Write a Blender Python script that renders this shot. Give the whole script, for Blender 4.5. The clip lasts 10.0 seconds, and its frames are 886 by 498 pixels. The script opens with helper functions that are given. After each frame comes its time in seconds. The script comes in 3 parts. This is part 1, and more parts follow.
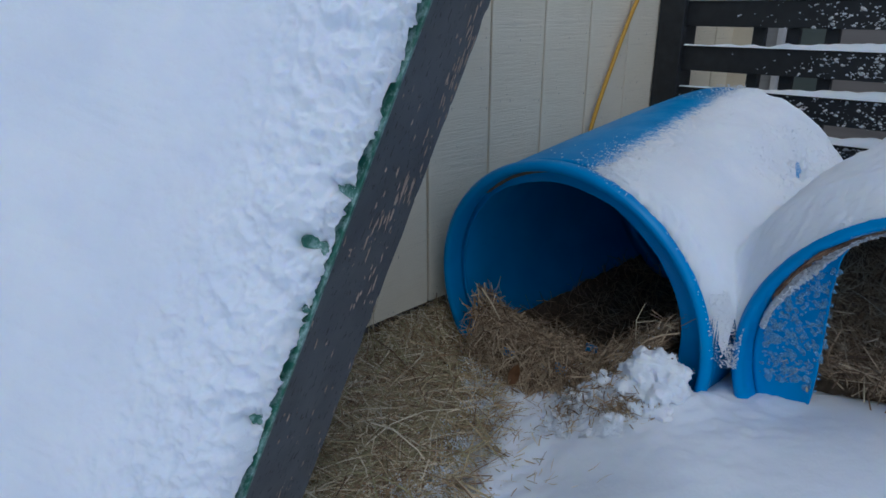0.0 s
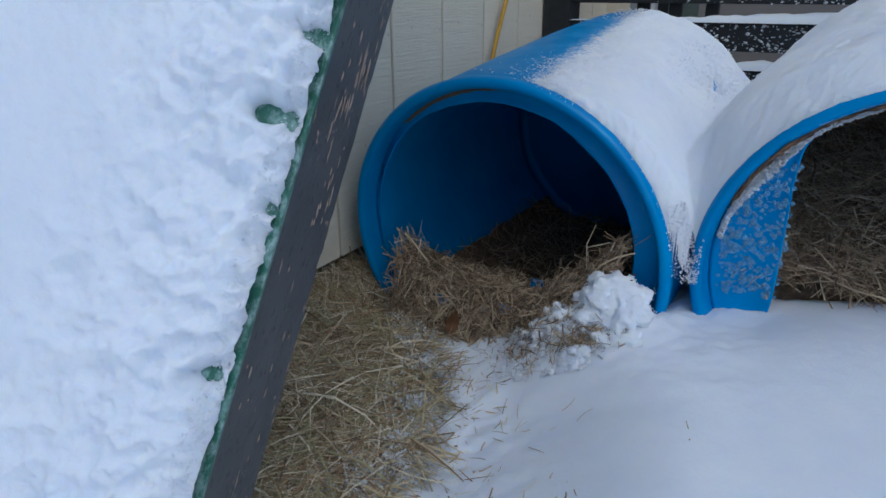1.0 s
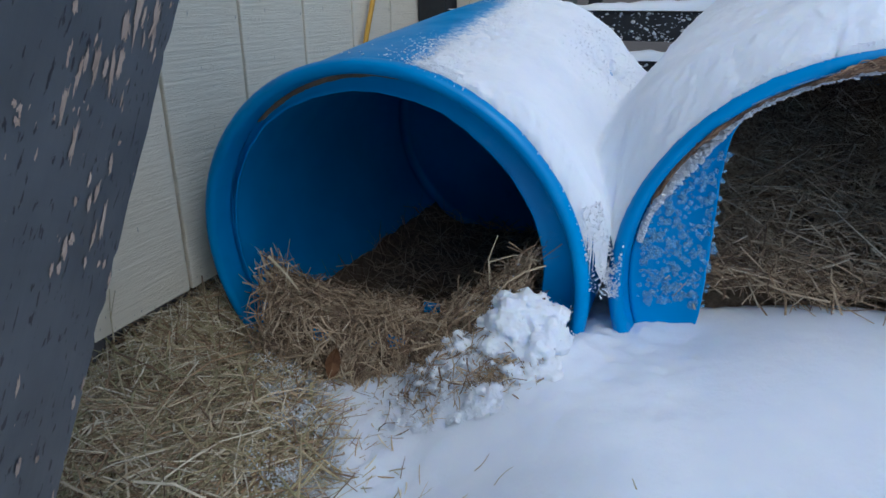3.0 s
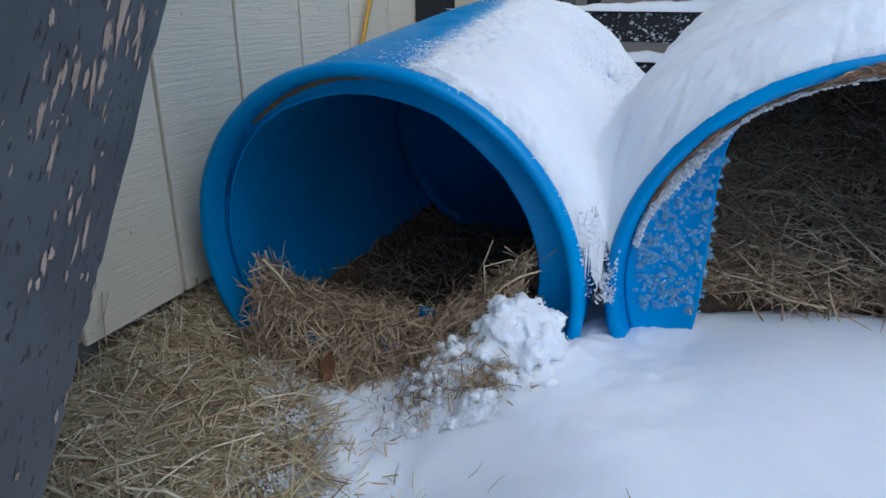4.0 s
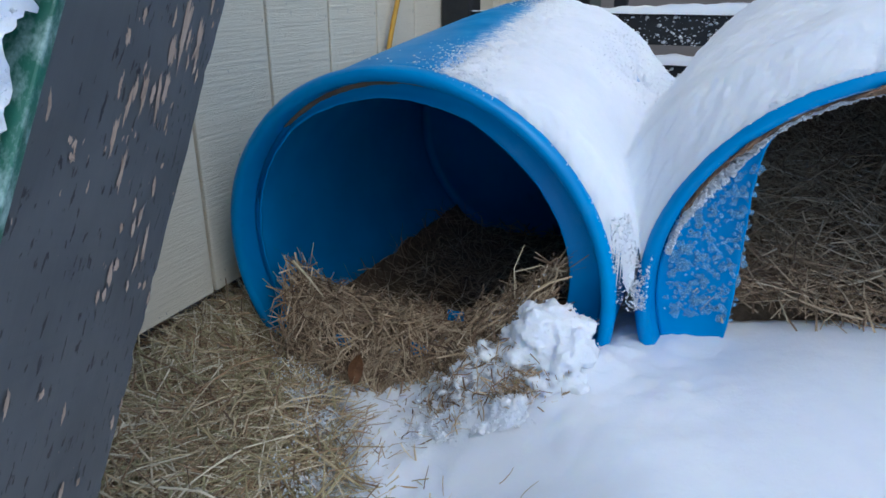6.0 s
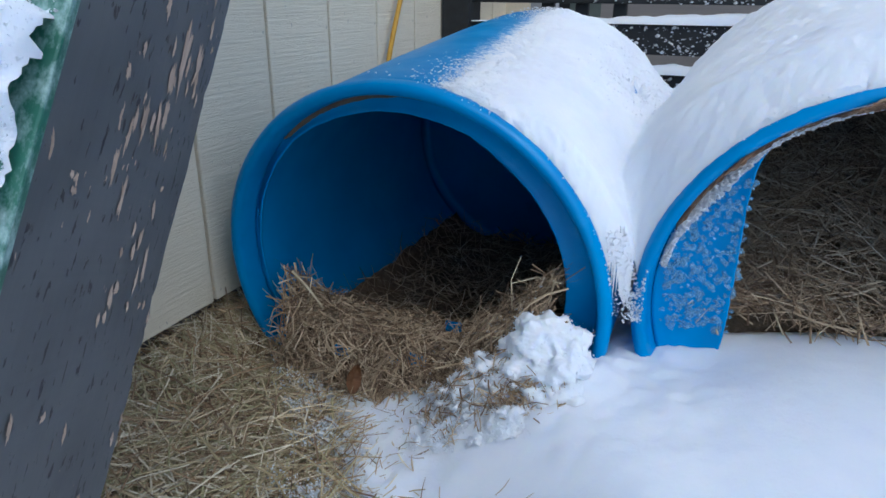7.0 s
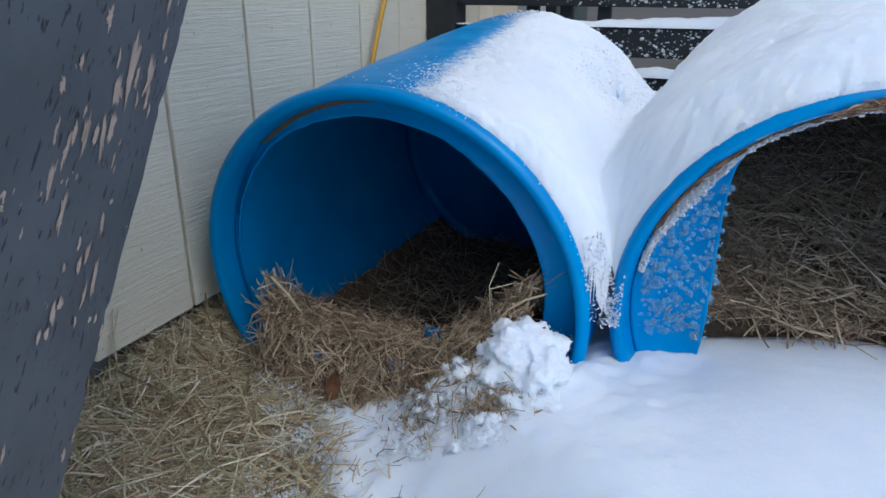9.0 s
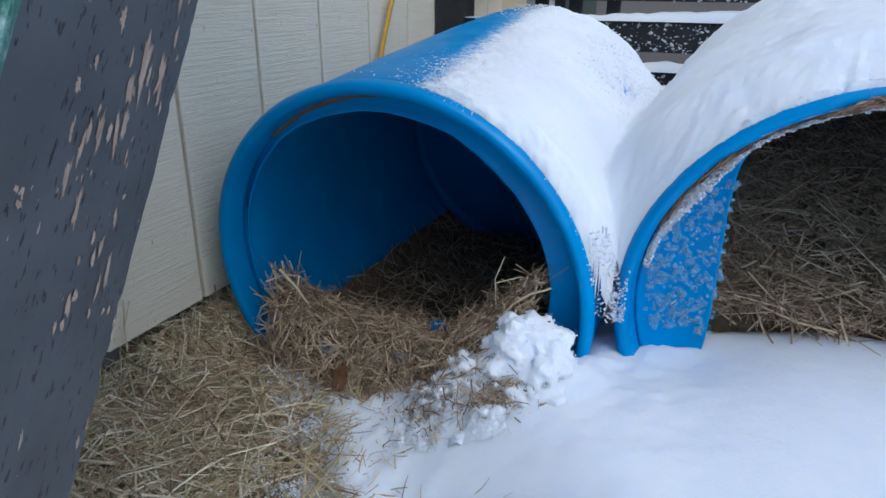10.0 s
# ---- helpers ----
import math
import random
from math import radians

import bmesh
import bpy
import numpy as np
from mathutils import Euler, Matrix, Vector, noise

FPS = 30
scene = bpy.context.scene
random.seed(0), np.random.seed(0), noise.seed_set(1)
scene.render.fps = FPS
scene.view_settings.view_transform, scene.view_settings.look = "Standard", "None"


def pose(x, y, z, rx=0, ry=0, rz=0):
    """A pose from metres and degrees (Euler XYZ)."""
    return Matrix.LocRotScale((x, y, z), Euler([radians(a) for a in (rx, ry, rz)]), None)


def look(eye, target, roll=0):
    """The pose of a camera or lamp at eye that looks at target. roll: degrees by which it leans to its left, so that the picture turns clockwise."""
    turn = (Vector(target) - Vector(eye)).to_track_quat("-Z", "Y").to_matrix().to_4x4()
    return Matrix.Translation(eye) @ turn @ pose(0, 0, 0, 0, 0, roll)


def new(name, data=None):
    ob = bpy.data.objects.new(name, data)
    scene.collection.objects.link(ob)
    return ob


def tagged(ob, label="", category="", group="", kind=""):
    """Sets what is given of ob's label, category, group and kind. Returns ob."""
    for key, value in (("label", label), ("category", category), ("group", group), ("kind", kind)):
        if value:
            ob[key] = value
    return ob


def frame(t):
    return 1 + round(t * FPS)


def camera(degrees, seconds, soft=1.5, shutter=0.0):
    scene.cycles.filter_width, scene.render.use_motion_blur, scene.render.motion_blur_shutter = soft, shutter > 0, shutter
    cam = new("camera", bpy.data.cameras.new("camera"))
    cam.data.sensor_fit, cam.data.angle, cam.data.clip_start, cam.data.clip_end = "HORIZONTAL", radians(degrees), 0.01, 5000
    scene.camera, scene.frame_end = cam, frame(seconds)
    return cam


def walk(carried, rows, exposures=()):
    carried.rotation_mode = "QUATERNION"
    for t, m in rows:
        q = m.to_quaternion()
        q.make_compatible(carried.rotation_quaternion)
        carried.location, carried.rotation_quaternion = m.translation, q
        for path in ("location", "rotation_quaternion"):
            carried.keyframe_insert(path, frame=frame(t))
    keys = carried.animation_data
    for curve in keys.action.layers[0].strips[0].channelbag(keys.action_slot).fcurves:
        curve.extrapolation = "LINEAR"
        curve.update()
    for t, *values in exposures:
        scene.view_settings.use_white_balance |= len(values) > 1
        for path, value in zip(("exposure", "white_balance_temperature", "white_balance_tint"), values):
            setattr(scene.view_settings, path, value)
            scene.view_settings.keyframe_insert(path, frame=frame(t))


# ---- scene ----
cam = camera(67.2, 10.0, soft=1.6)
# seconds, eye, target, roll
PATH = [
    (0, (0.6308, -0.9587, 0.8300), (-0.0209, -0.2807, 0.4901), 0.18),
    (0.5, (0.5425, -1.0469, 0.7942), (-0.0082, -0.2975, 0.4267), -0.35),
    (1, (0.4735, -0.9383, 0.7126), (-0.0114, -0.1450, 0.3443), -0.37),
    (1.5, (0.4604, -0.8509, 0.6446), (0.0285, -0.0264, 0.2790), -0.30),
    (2, (0.4228, -0.8284, 0.6464), (0.0350, 0.0195, 0.2851), -0.37),
    (2.5, (0.3879, -0.7962, 0.6584), (0.0402, 0.0704, 0.3002), -0.20),
    (3.8, (0.4063, -0.7526, 0.6545), (0.0749, 0.1204, 0.2966), -0.01),
    (4, (0.3959, -0.7590, 0.6627), (0.0621, 0.1119, 0.3018), 0.15),
    (4.5, (0.3788, -0.7751, 0.6762), (0.0385, 0.0917, 0.3117), 0.21),
    (5, (0.3717, -0.7718, 0.6718), (0.0262, 0.0926, 0.3065), 0.28),
    (5.5, (0.3734, -0.7650, 0.6695), (0.0226, 0.0973, 0.3043), 0.30),
    (7, (0.3829, -0.7675, 0.6827), (0.0255, 0.0955, 0.3256), 0.43),
    (7.5, (0.3850, -0.7682, 0.6895), (0.0282, 0.0955, 0.3333), 0.45),
    (8, (0.3940, -0.7635, 0.6878), (0.0391, 0.1009, 0.3316), 0.46),
    (8.5, (0.3964, -0.7599, 0.6862), (0.0443, 0.1059, 0.3307), 0.43),
    (9, (0.3997, -0.7540, 0.6870), (0.0507, 0.1130, 0.3313), 0.46),
    (9.5, (0.4025, -0.7542, 0.6930), (0.0560, 0.1131, 0.3356), 0.51),
    (10, (0.4047, -0.7594, 0.6911), (0.0457, 0.0993, 0.3255), 0.49),
]
walk(cam, [(t, look(eye, target, roll)) for t, eye, target, roll in PATH],
     exposures=[(0.0, -1.02, 5205, 5), (0.6, -0.86, 5225, 5), (1.0, -0.80, 5205, 5), (1.5, -0.74, 5205, 5), (2.5, -0.54, 5205, 5),
                (4.5, -0.32, 5255, 5), (7.5, -0.18, 5265, 5), (10.0, -0.17, 5265, 5)])

# ---- light: overcast snowy day ----
world = bpy.data.worlds.new("world")
scene.world = world
world.use_nodes = True
wn, wl = world.node_tree.nodes, world.node_tree.links
sky = wn.new("ShaderNodeTexSky")
sky.sky_type = "NISHITA"
sky.sun_disc = False
sky.sun_elevation, sky.sun_rotation = radians(55), radians(130)
sky.air_density, sky.dust_density = 1.0, 4.0
wl.new(sky.outputs["Color"], wn["Background"].inputs["Color"])
wn["Background"].inputs["Strength"].default_value = 0.160
sun = new("sun", bpy.data.lights.new("sun", "SUN"))
sun.data.energy, sun.data.angle, sun.data.color = 0.50, radians(100), (1.0, 0.97, 0.93)
sun.matrix_world = look((0, 0, 10), (-5.2, 4.4, 0))


# ---- materials ----
def material(name):
    m = bpy.data.materials.new(name)
    m.use_nodes = True
    return m, m.node_tree.nodes, m.node_tree.links, m.node_tree.nodes["Principled BSDF"]


def coords(n, l, scale=(1, 1, 1), kind="Object"):
    tc, mp = n.new("ShaderNodeTexCoord"), n.new("ShaderNodeMapping")
    l.new(tc.outputs[kind], mp.inputs["Vector"])
    mp.inputs["Scale"].default_value = scale
    return mp.outputs["Vector"]


def noise_tex(n, l, vec, scale, detail=4.0, rough=0.55, distortion=0.0):
    t = n.new("ShaderNodeTexNoise")
    l.new(vec, t.inputs["Vector"])
    t.inputs["Scale"].default_value, t.inputs["Detail"].default_value = scale, detail
    t.inputs["Roughness"].default_value, t.inputs["Distortion"].default_value = rough, distortion
    return t.outputs["Fac"]


def ramp(n, l, fac, *stops):
    r = n.new("ShaderNodeValToRGB")
    l.new(fac, r.inputs["Fac"])
    e = r.color_ramp.elements
    while len(e) < len(stops):
        e.new(0.5)
    for el, (p, c) in zip(e, stops):
        el.position, el.color = p, (*c, 1) if len(c) == 3 else c
    return r.outputs["Color"]


def mix(n, l, fac, a, b, mode="MIX"):
    m = n.new("ShaderNodeMix")
    m.data_type, m.blend_type = "RGBA", mode
    for sock, v in ((m.inputs["Factor"], fac), (m.inputs["A"], a), (m.inputs["B"], b)):
        if hasattr(v, "is_linked"):
            l.new(v, sock)
        elif isinstance(v, (int, float)):
            sock.default_value = v
        else:
            sock.default_value = (*v, 1)
    return m.outputs["Result"]


def bump(n, l, bsdf, height, strength=0.3, distance=0.002, under=None):
    b = n.new("ShaderNodeBump")
    l.new(height, b.inputs["Height"])
    b.inputs["Strength"].default_value, b.inputs["Distance"].default_value = strength, distance
    if under:
        l.new(under, b.inputs["Normal"])
    l.new(b.outputs["Normal"], bsdf.inputs["Normal"])
    return b.outputs["Normal"]


def g(v):
    return (v, v, v)


def snow_material():
    m, n, l, p = material("snow")
    v = coords(n, l)
    c = ramp(n, l, noise_tex(n, l, v, 9, 5), (0.3, (0.77, 0.82, 0.89)), (0.7, (0.85, 0.89, 0.94)))
    l.new(c, p.inputs["Base Color"])
    p.inputs["Roughness"].default_value = 0.85
    p.inputs["Specular IOR Level"].default_value = 0.2
    p.inputs["Subsurface Weight"].default_value = 0.6
    p.inputs["Subsurface Radius"].default_value = (0.012, 0.014, 0.018)
    p.inputs["Subsurface Scale"].default_value = 1.0
    first = bump(n, l, p, noise_tex(n, l, v, 55, 5, 0.6), 0.15, 0.005)
    second = bump(n, l, p, noise_tex(n, l, v, 170, 4, 0.65), 0.30, 0.0022, first)
    bump(n, l, p, noise_tex(n, l, v, 520, 3, 0.7), 0.30, 0.0010, second)
    return m


def blue_plastic():
    m, n, l, p = material("blue_plastic")
    v = coords(n, l)
    base = ramp(n, l, noise_tex(n, l, v, 6, 5), (0.3, (0.001, 0.205, 0.53)), (0.75, (0.002, 0.285, 0.66)))
    frost = ramp(n, l, noise_tex(n, l, coords(n, l, (1, 0.4, 1)), 38, 6, 0.7), (0.55, g(0)), (0.88, g(0.16)))
    c = mix(n, l, frost, base, (0.25, 0.50, 0.72))
    dirt = ramp(n, l, noise_tex(n, l, v, 14, 6, 0.7), (0.64, g(0)), (0.82, g(0.30)))
    l.new(mix(n, l, dirt, c, (0.06, 0.07, 0.07)), p.inputs["Base Color"])
    l.new(ramp(n, l, noise_tex(n, l, v, 20, 5), (0.3, g(0.33)), (0.7, g(0.55))), p.inputs["Roughness"])
    bump(n, l, p, noise_tex(n, l, v, 90, 4), 0.15, 0.0015)
    return m


def siding_material():
    m, n, l, p = material("cream_siding_paint")
    v = coords(n, l, (26, 0.9, 26))
    big = noise_tex(n, l, coords(n, l), 3, 4)
    c = ramp(n, l, big, (0.3, (0.79, 0.71, 0.54)), (0.7, (0.84, 0.78, 0.62)))
    spots = ramp(n, l, noise_tex(n, l, coords(n, l, (1, 2.2, 0.8)), 62, 2, 0.6), (0.71, g(0)), (0.74, g(0.8)))
    c = mix(n, l, spots, c, (0.22, 0.20, 0.17))
    grime = ramp(n, l, noise_tex(n, l, v, 9, 6, 0.7), (0.55, g(0)), (0.8, g(0.40)))
    l.new(mix(n, l, grime, c, (0.44, 0.38, 0.27)), p.inputs["Base Color"])
    p.inputs["Roughness"].default_value = 0.7
    grain = ramp(n, l, noise_tex(n, l, v, 8, 5, 0.65, 0.15), (0.36, g(0)), (0.58, g(1)))
    bump(n, l, p, grain, 0.5, 0.003)
    return m


def painted_board():
    """Dark grey paint that flakes off along the grain; local y is the grain."""
    m, n, l, p = material("flaking_dark_paint")
    v = coords(n, l, (1, 0.40, 1))
    paint = ramp(n, l, noise_tex(n, l, coords(n, l), 18, 5), (0.3, (0.066, 0.072, 0.077)), (0.75, (0.104, 0.112, 0.117)))
    big = noise_tex(n, l, coords(n, l, (1, 0.6, 1)), 16, 3)
    fine = noise_tex(n, l, v, 170, 4, 0.6, 0.2)
    both = n.new("ShaderNodeMath")
    both.operation = "MULTIPLY_ADD"
    l.new(big, both.inputs[0])
    both.inputs[1].default_value = 0.6
    l.new(fine, both.inputs[2])
    peel = ramp(n, l, both.outputs[0], (0.0, g(0)), (1.0, g(1)))
    flake = n.new("ShaderNodeMapRange")
    l.new(both.outputs[0], flake.inputs["Value"])
    flake.inputs["From Min"].default_value, flake.inputs["From Max"].default_value = 1.03, 1.04
    wood = ramp(n, l, noise_tex(n, l, v, 160, 4), (0.3, (0.36, 0.24, 0.16)), (0.7, (0.56, 0.42, 0.31)))
    c = mix(n, l, flake.outputs[0], paint, wood)
    crack = ramp(n, l, noise_tex(n, l, coords(n, l, (1, 0.40, 1)), 210, 3, 0.55, 0.2), (0.61, g(0)), (0.655, g(0.92)))
    l.new(mix(n, l, crack, c, (0.012, 0.012, 0.014)), p.inputs["Base Color"])
    p.inputs["Roughness"].default_value = 0.6
    h = mix(n, l, flake.outputs[0], mix(n, l, crack, g(0.6), g(0.0)), g(0.3))
    first = bump(n, l, p, h, 0.6, 0.0015)
    bump(n, l, p, noise_tex(n, l, coords(n, l, (1, 0.08, 1)), 90, 5), 0.25, 0.0015, first)
    return m


def plain(name, a, b, scale=20, rough=0.6, relief=0.2, stretch=(1, 1, 1)):
    m, n, l, p = material(name)
    v = coords(n, l, stretch)
    l.new(ramp(n, l, noise_tex(n, l, v, scale, 6, 0.65), (0.3, a), (0.72, b)), p.inputs["Base Color"])
    p.inputs["Roughness"].default_value = rough
    bump(n, l, p, noise_tex(n, l, v, scale * 4, 4), relief, 0.002)
    return m


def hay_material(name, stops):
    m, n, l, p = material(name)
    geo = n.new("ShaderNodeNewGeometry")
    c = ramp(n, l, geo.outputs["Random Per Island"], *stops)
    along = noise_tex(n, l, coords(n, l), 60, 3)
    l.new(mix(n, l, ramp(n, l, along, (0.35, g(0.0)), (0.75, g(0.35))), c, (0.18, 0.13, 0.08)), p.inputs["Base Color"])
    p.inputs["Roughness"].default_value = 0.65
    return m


def wet_snow_material():
    m, n, l, p = material("wet_snow")
    v = coords(n, l)
    l.new(ramp(n, l, noise_tex(n, l, v, 300, 3), (0.35, (0.10, 0.42, 0.74)), (0.65, (0.42, 0.66, 0.86))), p.inputs["Base Color"])
    l.new(ramp(n, l, noise_tex(n, l, v, 500, 3), (0.3, g(0.06)), (0.68, g(0.50))), p.inputs["Alpha"])
    p.inputs["Roughness"].default_value = 0.7
    return m


def dusted_plastic():
    """Blue plastic with powder snow blown thinly over its upper, weather side."""
    m = blue_plastic()
    m.name = "dusted_blue_plastic"
    n, l = m.node_tree.nodes, m.node_tree.links
    p = n["Principled BSDF"]
    tc, sep = n.new("ShaderNodeTexCoord"), n.new("ShaderNodeSeparateXYZ")
    l.new(tc.outputs["Object"], sep.inputs[0])
    lean = n.new("ShaderNodeMath")
    lean.operation = "MULTIPLY_ADD"
    l.new(sep.outputs["Y"], lean.inputs[0])
    lean.inputs[1].default_value = 0.075
    l.new(sep.outputs["X"], lean.inputs[2])
    edge = n.new("ShaderNodeMapRange")
    l.new(lean.outputs[0], edge.inputs["Value"])
    edge.inputs["From Min"].default_value, edge.inputs["From Max"].default_value = -0.005, 0.12
    edge.inputs["To Min"].default_value, edge.inputs["To Max"].default_value = -0.42, 0.42
    grain = n.new("ShaderNodeMath")
    l.new(edge.outputs[0], grain.inputs[0])
    l.new(noise_tex(n, l, coords(n, l, (0.8, 1.0, 0.8)), 95, 7, 0.8), grain.inputs[1])
    top = n.new("ShaderNodeMapRange")
    l.new(sep.outputs["Z"], top.inputs["Value"])
    top.inputs["From Min"].default_value, top.inputs["From Max"].default_value = 0.165, 0.245
    powder = n.new("ShaderNodeMath")
    powder.operation = "MULTIPLY"
    l.new(ramp(n, l, grain.outputs[0], (0.44, g(0)), (0.66, g(1))), powder.inputs[0])
    l.new(top.outputs[0], powder.inputs[1])
    under = p.inputs["Base Color"].links[0].from_socket
    l.new(mix(n, l, powder.outputs[0], under, (0.84, 0.87, 0.91)), p.inputs["Base Color"])
    return m


SNOW = snow_material()
WET = wet_snow_material()
BLUE = blue_plastic()
DUSTED = dusted_plastic()
CREAM = siding_material()
FLAKY = painted_board()
HAY = hay_material("hay", ((0.0, (0.16, 0.10, 0.055)), (0.25, (0.44, 0.29, 0.155)), (0.48, (0.40, 0.38, 0.19)),
                           (0.72, (0.66, 0.52, 0.31)), (0.92, (0.86, 0.78, 0.58))))
OLD_HAY = hay_material("old_hay", ((0.0, (0.11, 0.065, 0.04)), (0.35, (0.30, 0.205, 0.12)), (0.6, (0.46, 0.35, 0.215)),
                                   (0.9, (0.56, 0.44, 0.28)), (1.0, (0.72, 0.62, 0.44))))
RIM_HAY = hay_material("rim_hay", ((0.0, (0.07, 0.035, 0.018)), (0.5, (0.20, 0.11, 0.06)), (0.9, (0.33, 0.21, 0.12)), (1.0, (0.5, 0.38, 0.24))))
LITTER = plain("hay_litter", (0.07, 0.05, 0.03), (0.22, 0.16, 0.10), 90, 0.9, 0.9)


def slushy_green():
    m = plain("green_sheet", (0.012, 0.085, 0.055), (0.035, 0.16, 0.105), 30, 0.4, 0.2)
    n, l = m.node_tree.nodes, m.node_tree.links
    p = n["Principled BSDF"]
    film = ramp(n, l, noise_tex(n, l, coords(n, l, (1, 0.6, 1)), 130, 6, 0.72), (0.46, g(0)), (0.72, g(0.75)))
    under = p.inputs["Base Color"].links[0].from_socket
    l.new(mix(n, l, film, under, (0.50, 0.66, 0.64)), p.inputs["Base Color"])
    return m


GREEN = slushy_green()
BLACK = plain("black_painted_wood", (0.010, 0.012, 0.014), (0.028, 0.030, 0.032), 25, 0.55, 0.4)
GROOVE = plain("groove_paint", (0.36, 0.28, 0.16), (0.50, 0.41, 0.27), 20, 0.8, 0.2)
CABLE = plain("yellow_cable", (0.44, 0.23, 0.012), (0.56, 0.31, 0.02), 40, 0.5, 0.1)
STALK = plain("pale_straw", (0.46, 0.38, 0.22), (0.68, 0.60, 0.42), 60, 0.6, 0.3)
LEAF = plain("dead_leaf", (0.16, 0.075, 0.03), (0.28, 0.14, 0.06), 60, 0.7, 0.5)
BAREWOOD = plain("weathered_bare_wood", (0.26, 0.19, 0.14), (0.48, 0.38, 0.30), 150, 0.75, 0.4, (1, 0.2, 1))
MUD = plain("dried_mud", (0.09, 0.07, 0.05), (0.17, 0.125, 0.08), 60, 0.9, 0.6)
EARTH = plain("earth", (0.05, 0.04, 0.03), (0.12, 0.09, 0.06), 25, 0.95, 0.6)
CONCRETE = plain("foundation", (0.10, 0.10, 0.10), (0.18, 0.17, 0.16), 18, 0.9, 0.5)
GREY = plain("grey_shaded_siding", (0.30, 0.31, 0.32), (0.40, 0.41, 0.42), 8, 0.6, 0.2, (0.3, 1, 6))
SAGE = plain("sage_panel", (0.10, 0.13, 0.12), (0.14, 0.17, 0.16), 8, 0.6, 0.2)
TAUPE = plain("taupe_siding", (0.26, 0.24, 0.23), (0.33, 0.31, 0.30), 8, 0.6, 0.2, (0.3, 1, 5))
TRIM = plain("white_trim", (0.60, 0.61, 0.62), (0.72, 0.73, 0.74), 14, 0.5, 0.1)


# ---- mesh helpers ----
def part(name, bm, mat, parent=None, label=""):
    me = bpy.data.meshes.new(name)
    bm.to_mesh(me)
    bm.free()
    me.materials.append(mat)
    ob = new(name, me)
    if parent:
        ob.parent = parent
    return tagged(ob, label) if label else ob


def box(bm, lo, hi, bevel=0.003):
    made = bmesh.ops.create_cube(bm, size=1.0)["verts"]
    c, d = [(a + b) / 2 for a, b in zip(lo, hi)], [b - a for a, b in zip(lo, hi)]
    for v in made:
        v.co = Vector([c[i] + v.co[i] * d[i] for i in range(3)])
    if bevel:
        bmesh.ops.bevel(bm, geom=list({e for v in made for e in v.link_edges}), offset=bevel, segments=2, affect="EDGES", profile=0.5)
    return bm


def box_part(name, lo, hi, mat, parent=None, label="", bevel=0.003):
    return part(name, box(bmesh.new(), lo, hi, bevel), mat, parent, label)


def shade(ob):
    for p in ob.data.polygons:
        p.use_smooth = True
    return ob


def pydata(name, verts, faces, mat, parent=None, smooth=False):
    me = bpy.data.meshes.new(name)
    me.from_pydata(verts, [], faces)
    me.materials.append(mat)
    ob = new(name, me)
    if parent:
        ob.parent = parent
    return shade(ob) if smooth else ob


def step(a, b, v):
    t = min(1.0, max(0.0, (v - a) / (b - a)))
    return t * t * (3 - 2 * t)


def fbm(x, y, z, scale, octaves=4):
    return noise.fractal((x * scale, y * scale, z * scale), 0.8, 2.1, octaves)


def sheet(name, xs, ys, height, mat, keep=lambda x, y: True):
    """A height field over a grid; cells outside keep are left out."""
    idx, verts, faces = {}, [], []
    for j, y in enumerate(ys):
        for i, x in enumerate(xs):
            if keep(x, y):
                idx[i, j] = len(verts)
                verts.append((x, y, height(x, y)))
    for j in range(len(ys) - 1):
        for i in range(len(xs) - 1):
            q = [idx.get(k) for k in ((i, j), (i + 1, j), (i + 1, j + 1), (i, j + 1))]
            if None not in q:
                faces.append(q)
    return pydata(name, verts, faces, mat, smooth=True)


def spaced(lo, hi, fine_lo, fine_hi, fine, far):
    """Grid lines, close together from fine_lo to fine_hi and ever wider outside."""
    out = list(np.arange(fine_lo, fine_hi, fine))
    d, v = fine, out[-1]
    while v < hi:
        d *= 1.25
        v = min(hi, v + d)
        out.append(v)
    d, v, left = fine, fine_lo, []
    while v > lo:
        d *= 1.25
        v = max(lo, v - d)
        left.append(v)
    return [float(a) for a in left[::-1] + out]


# ---- ground and snow cover ----
def calm_line(y):
    return 0.025 - (0.85 if y > -0.22 else 0.25) * (min(y, 0.1) + 0.22)


def snow_line(y):
    """Where the bare hay ends and the snow begins, by y."""
    return calm_line(y) + 0.040 * fbm(y, 3.1, 0, 10, 4)


def bare(x, y):
    """Above 0 where hay lies bare: sheltered by the wall and the leaning panel."""
    open_air = min(snow_line(y) - x, x + 1.3, y + 1.3, 0.95 - y)
    return max(open_air, min(y + 0.01, 0.262 - x, x + 1.0, 0.95 - y))


def ground_height(x, y):
    return 0.10 + 0.012 * fbm(x, y, 0, 6, 3) * step(3, 1, abs(x) + abs(y))


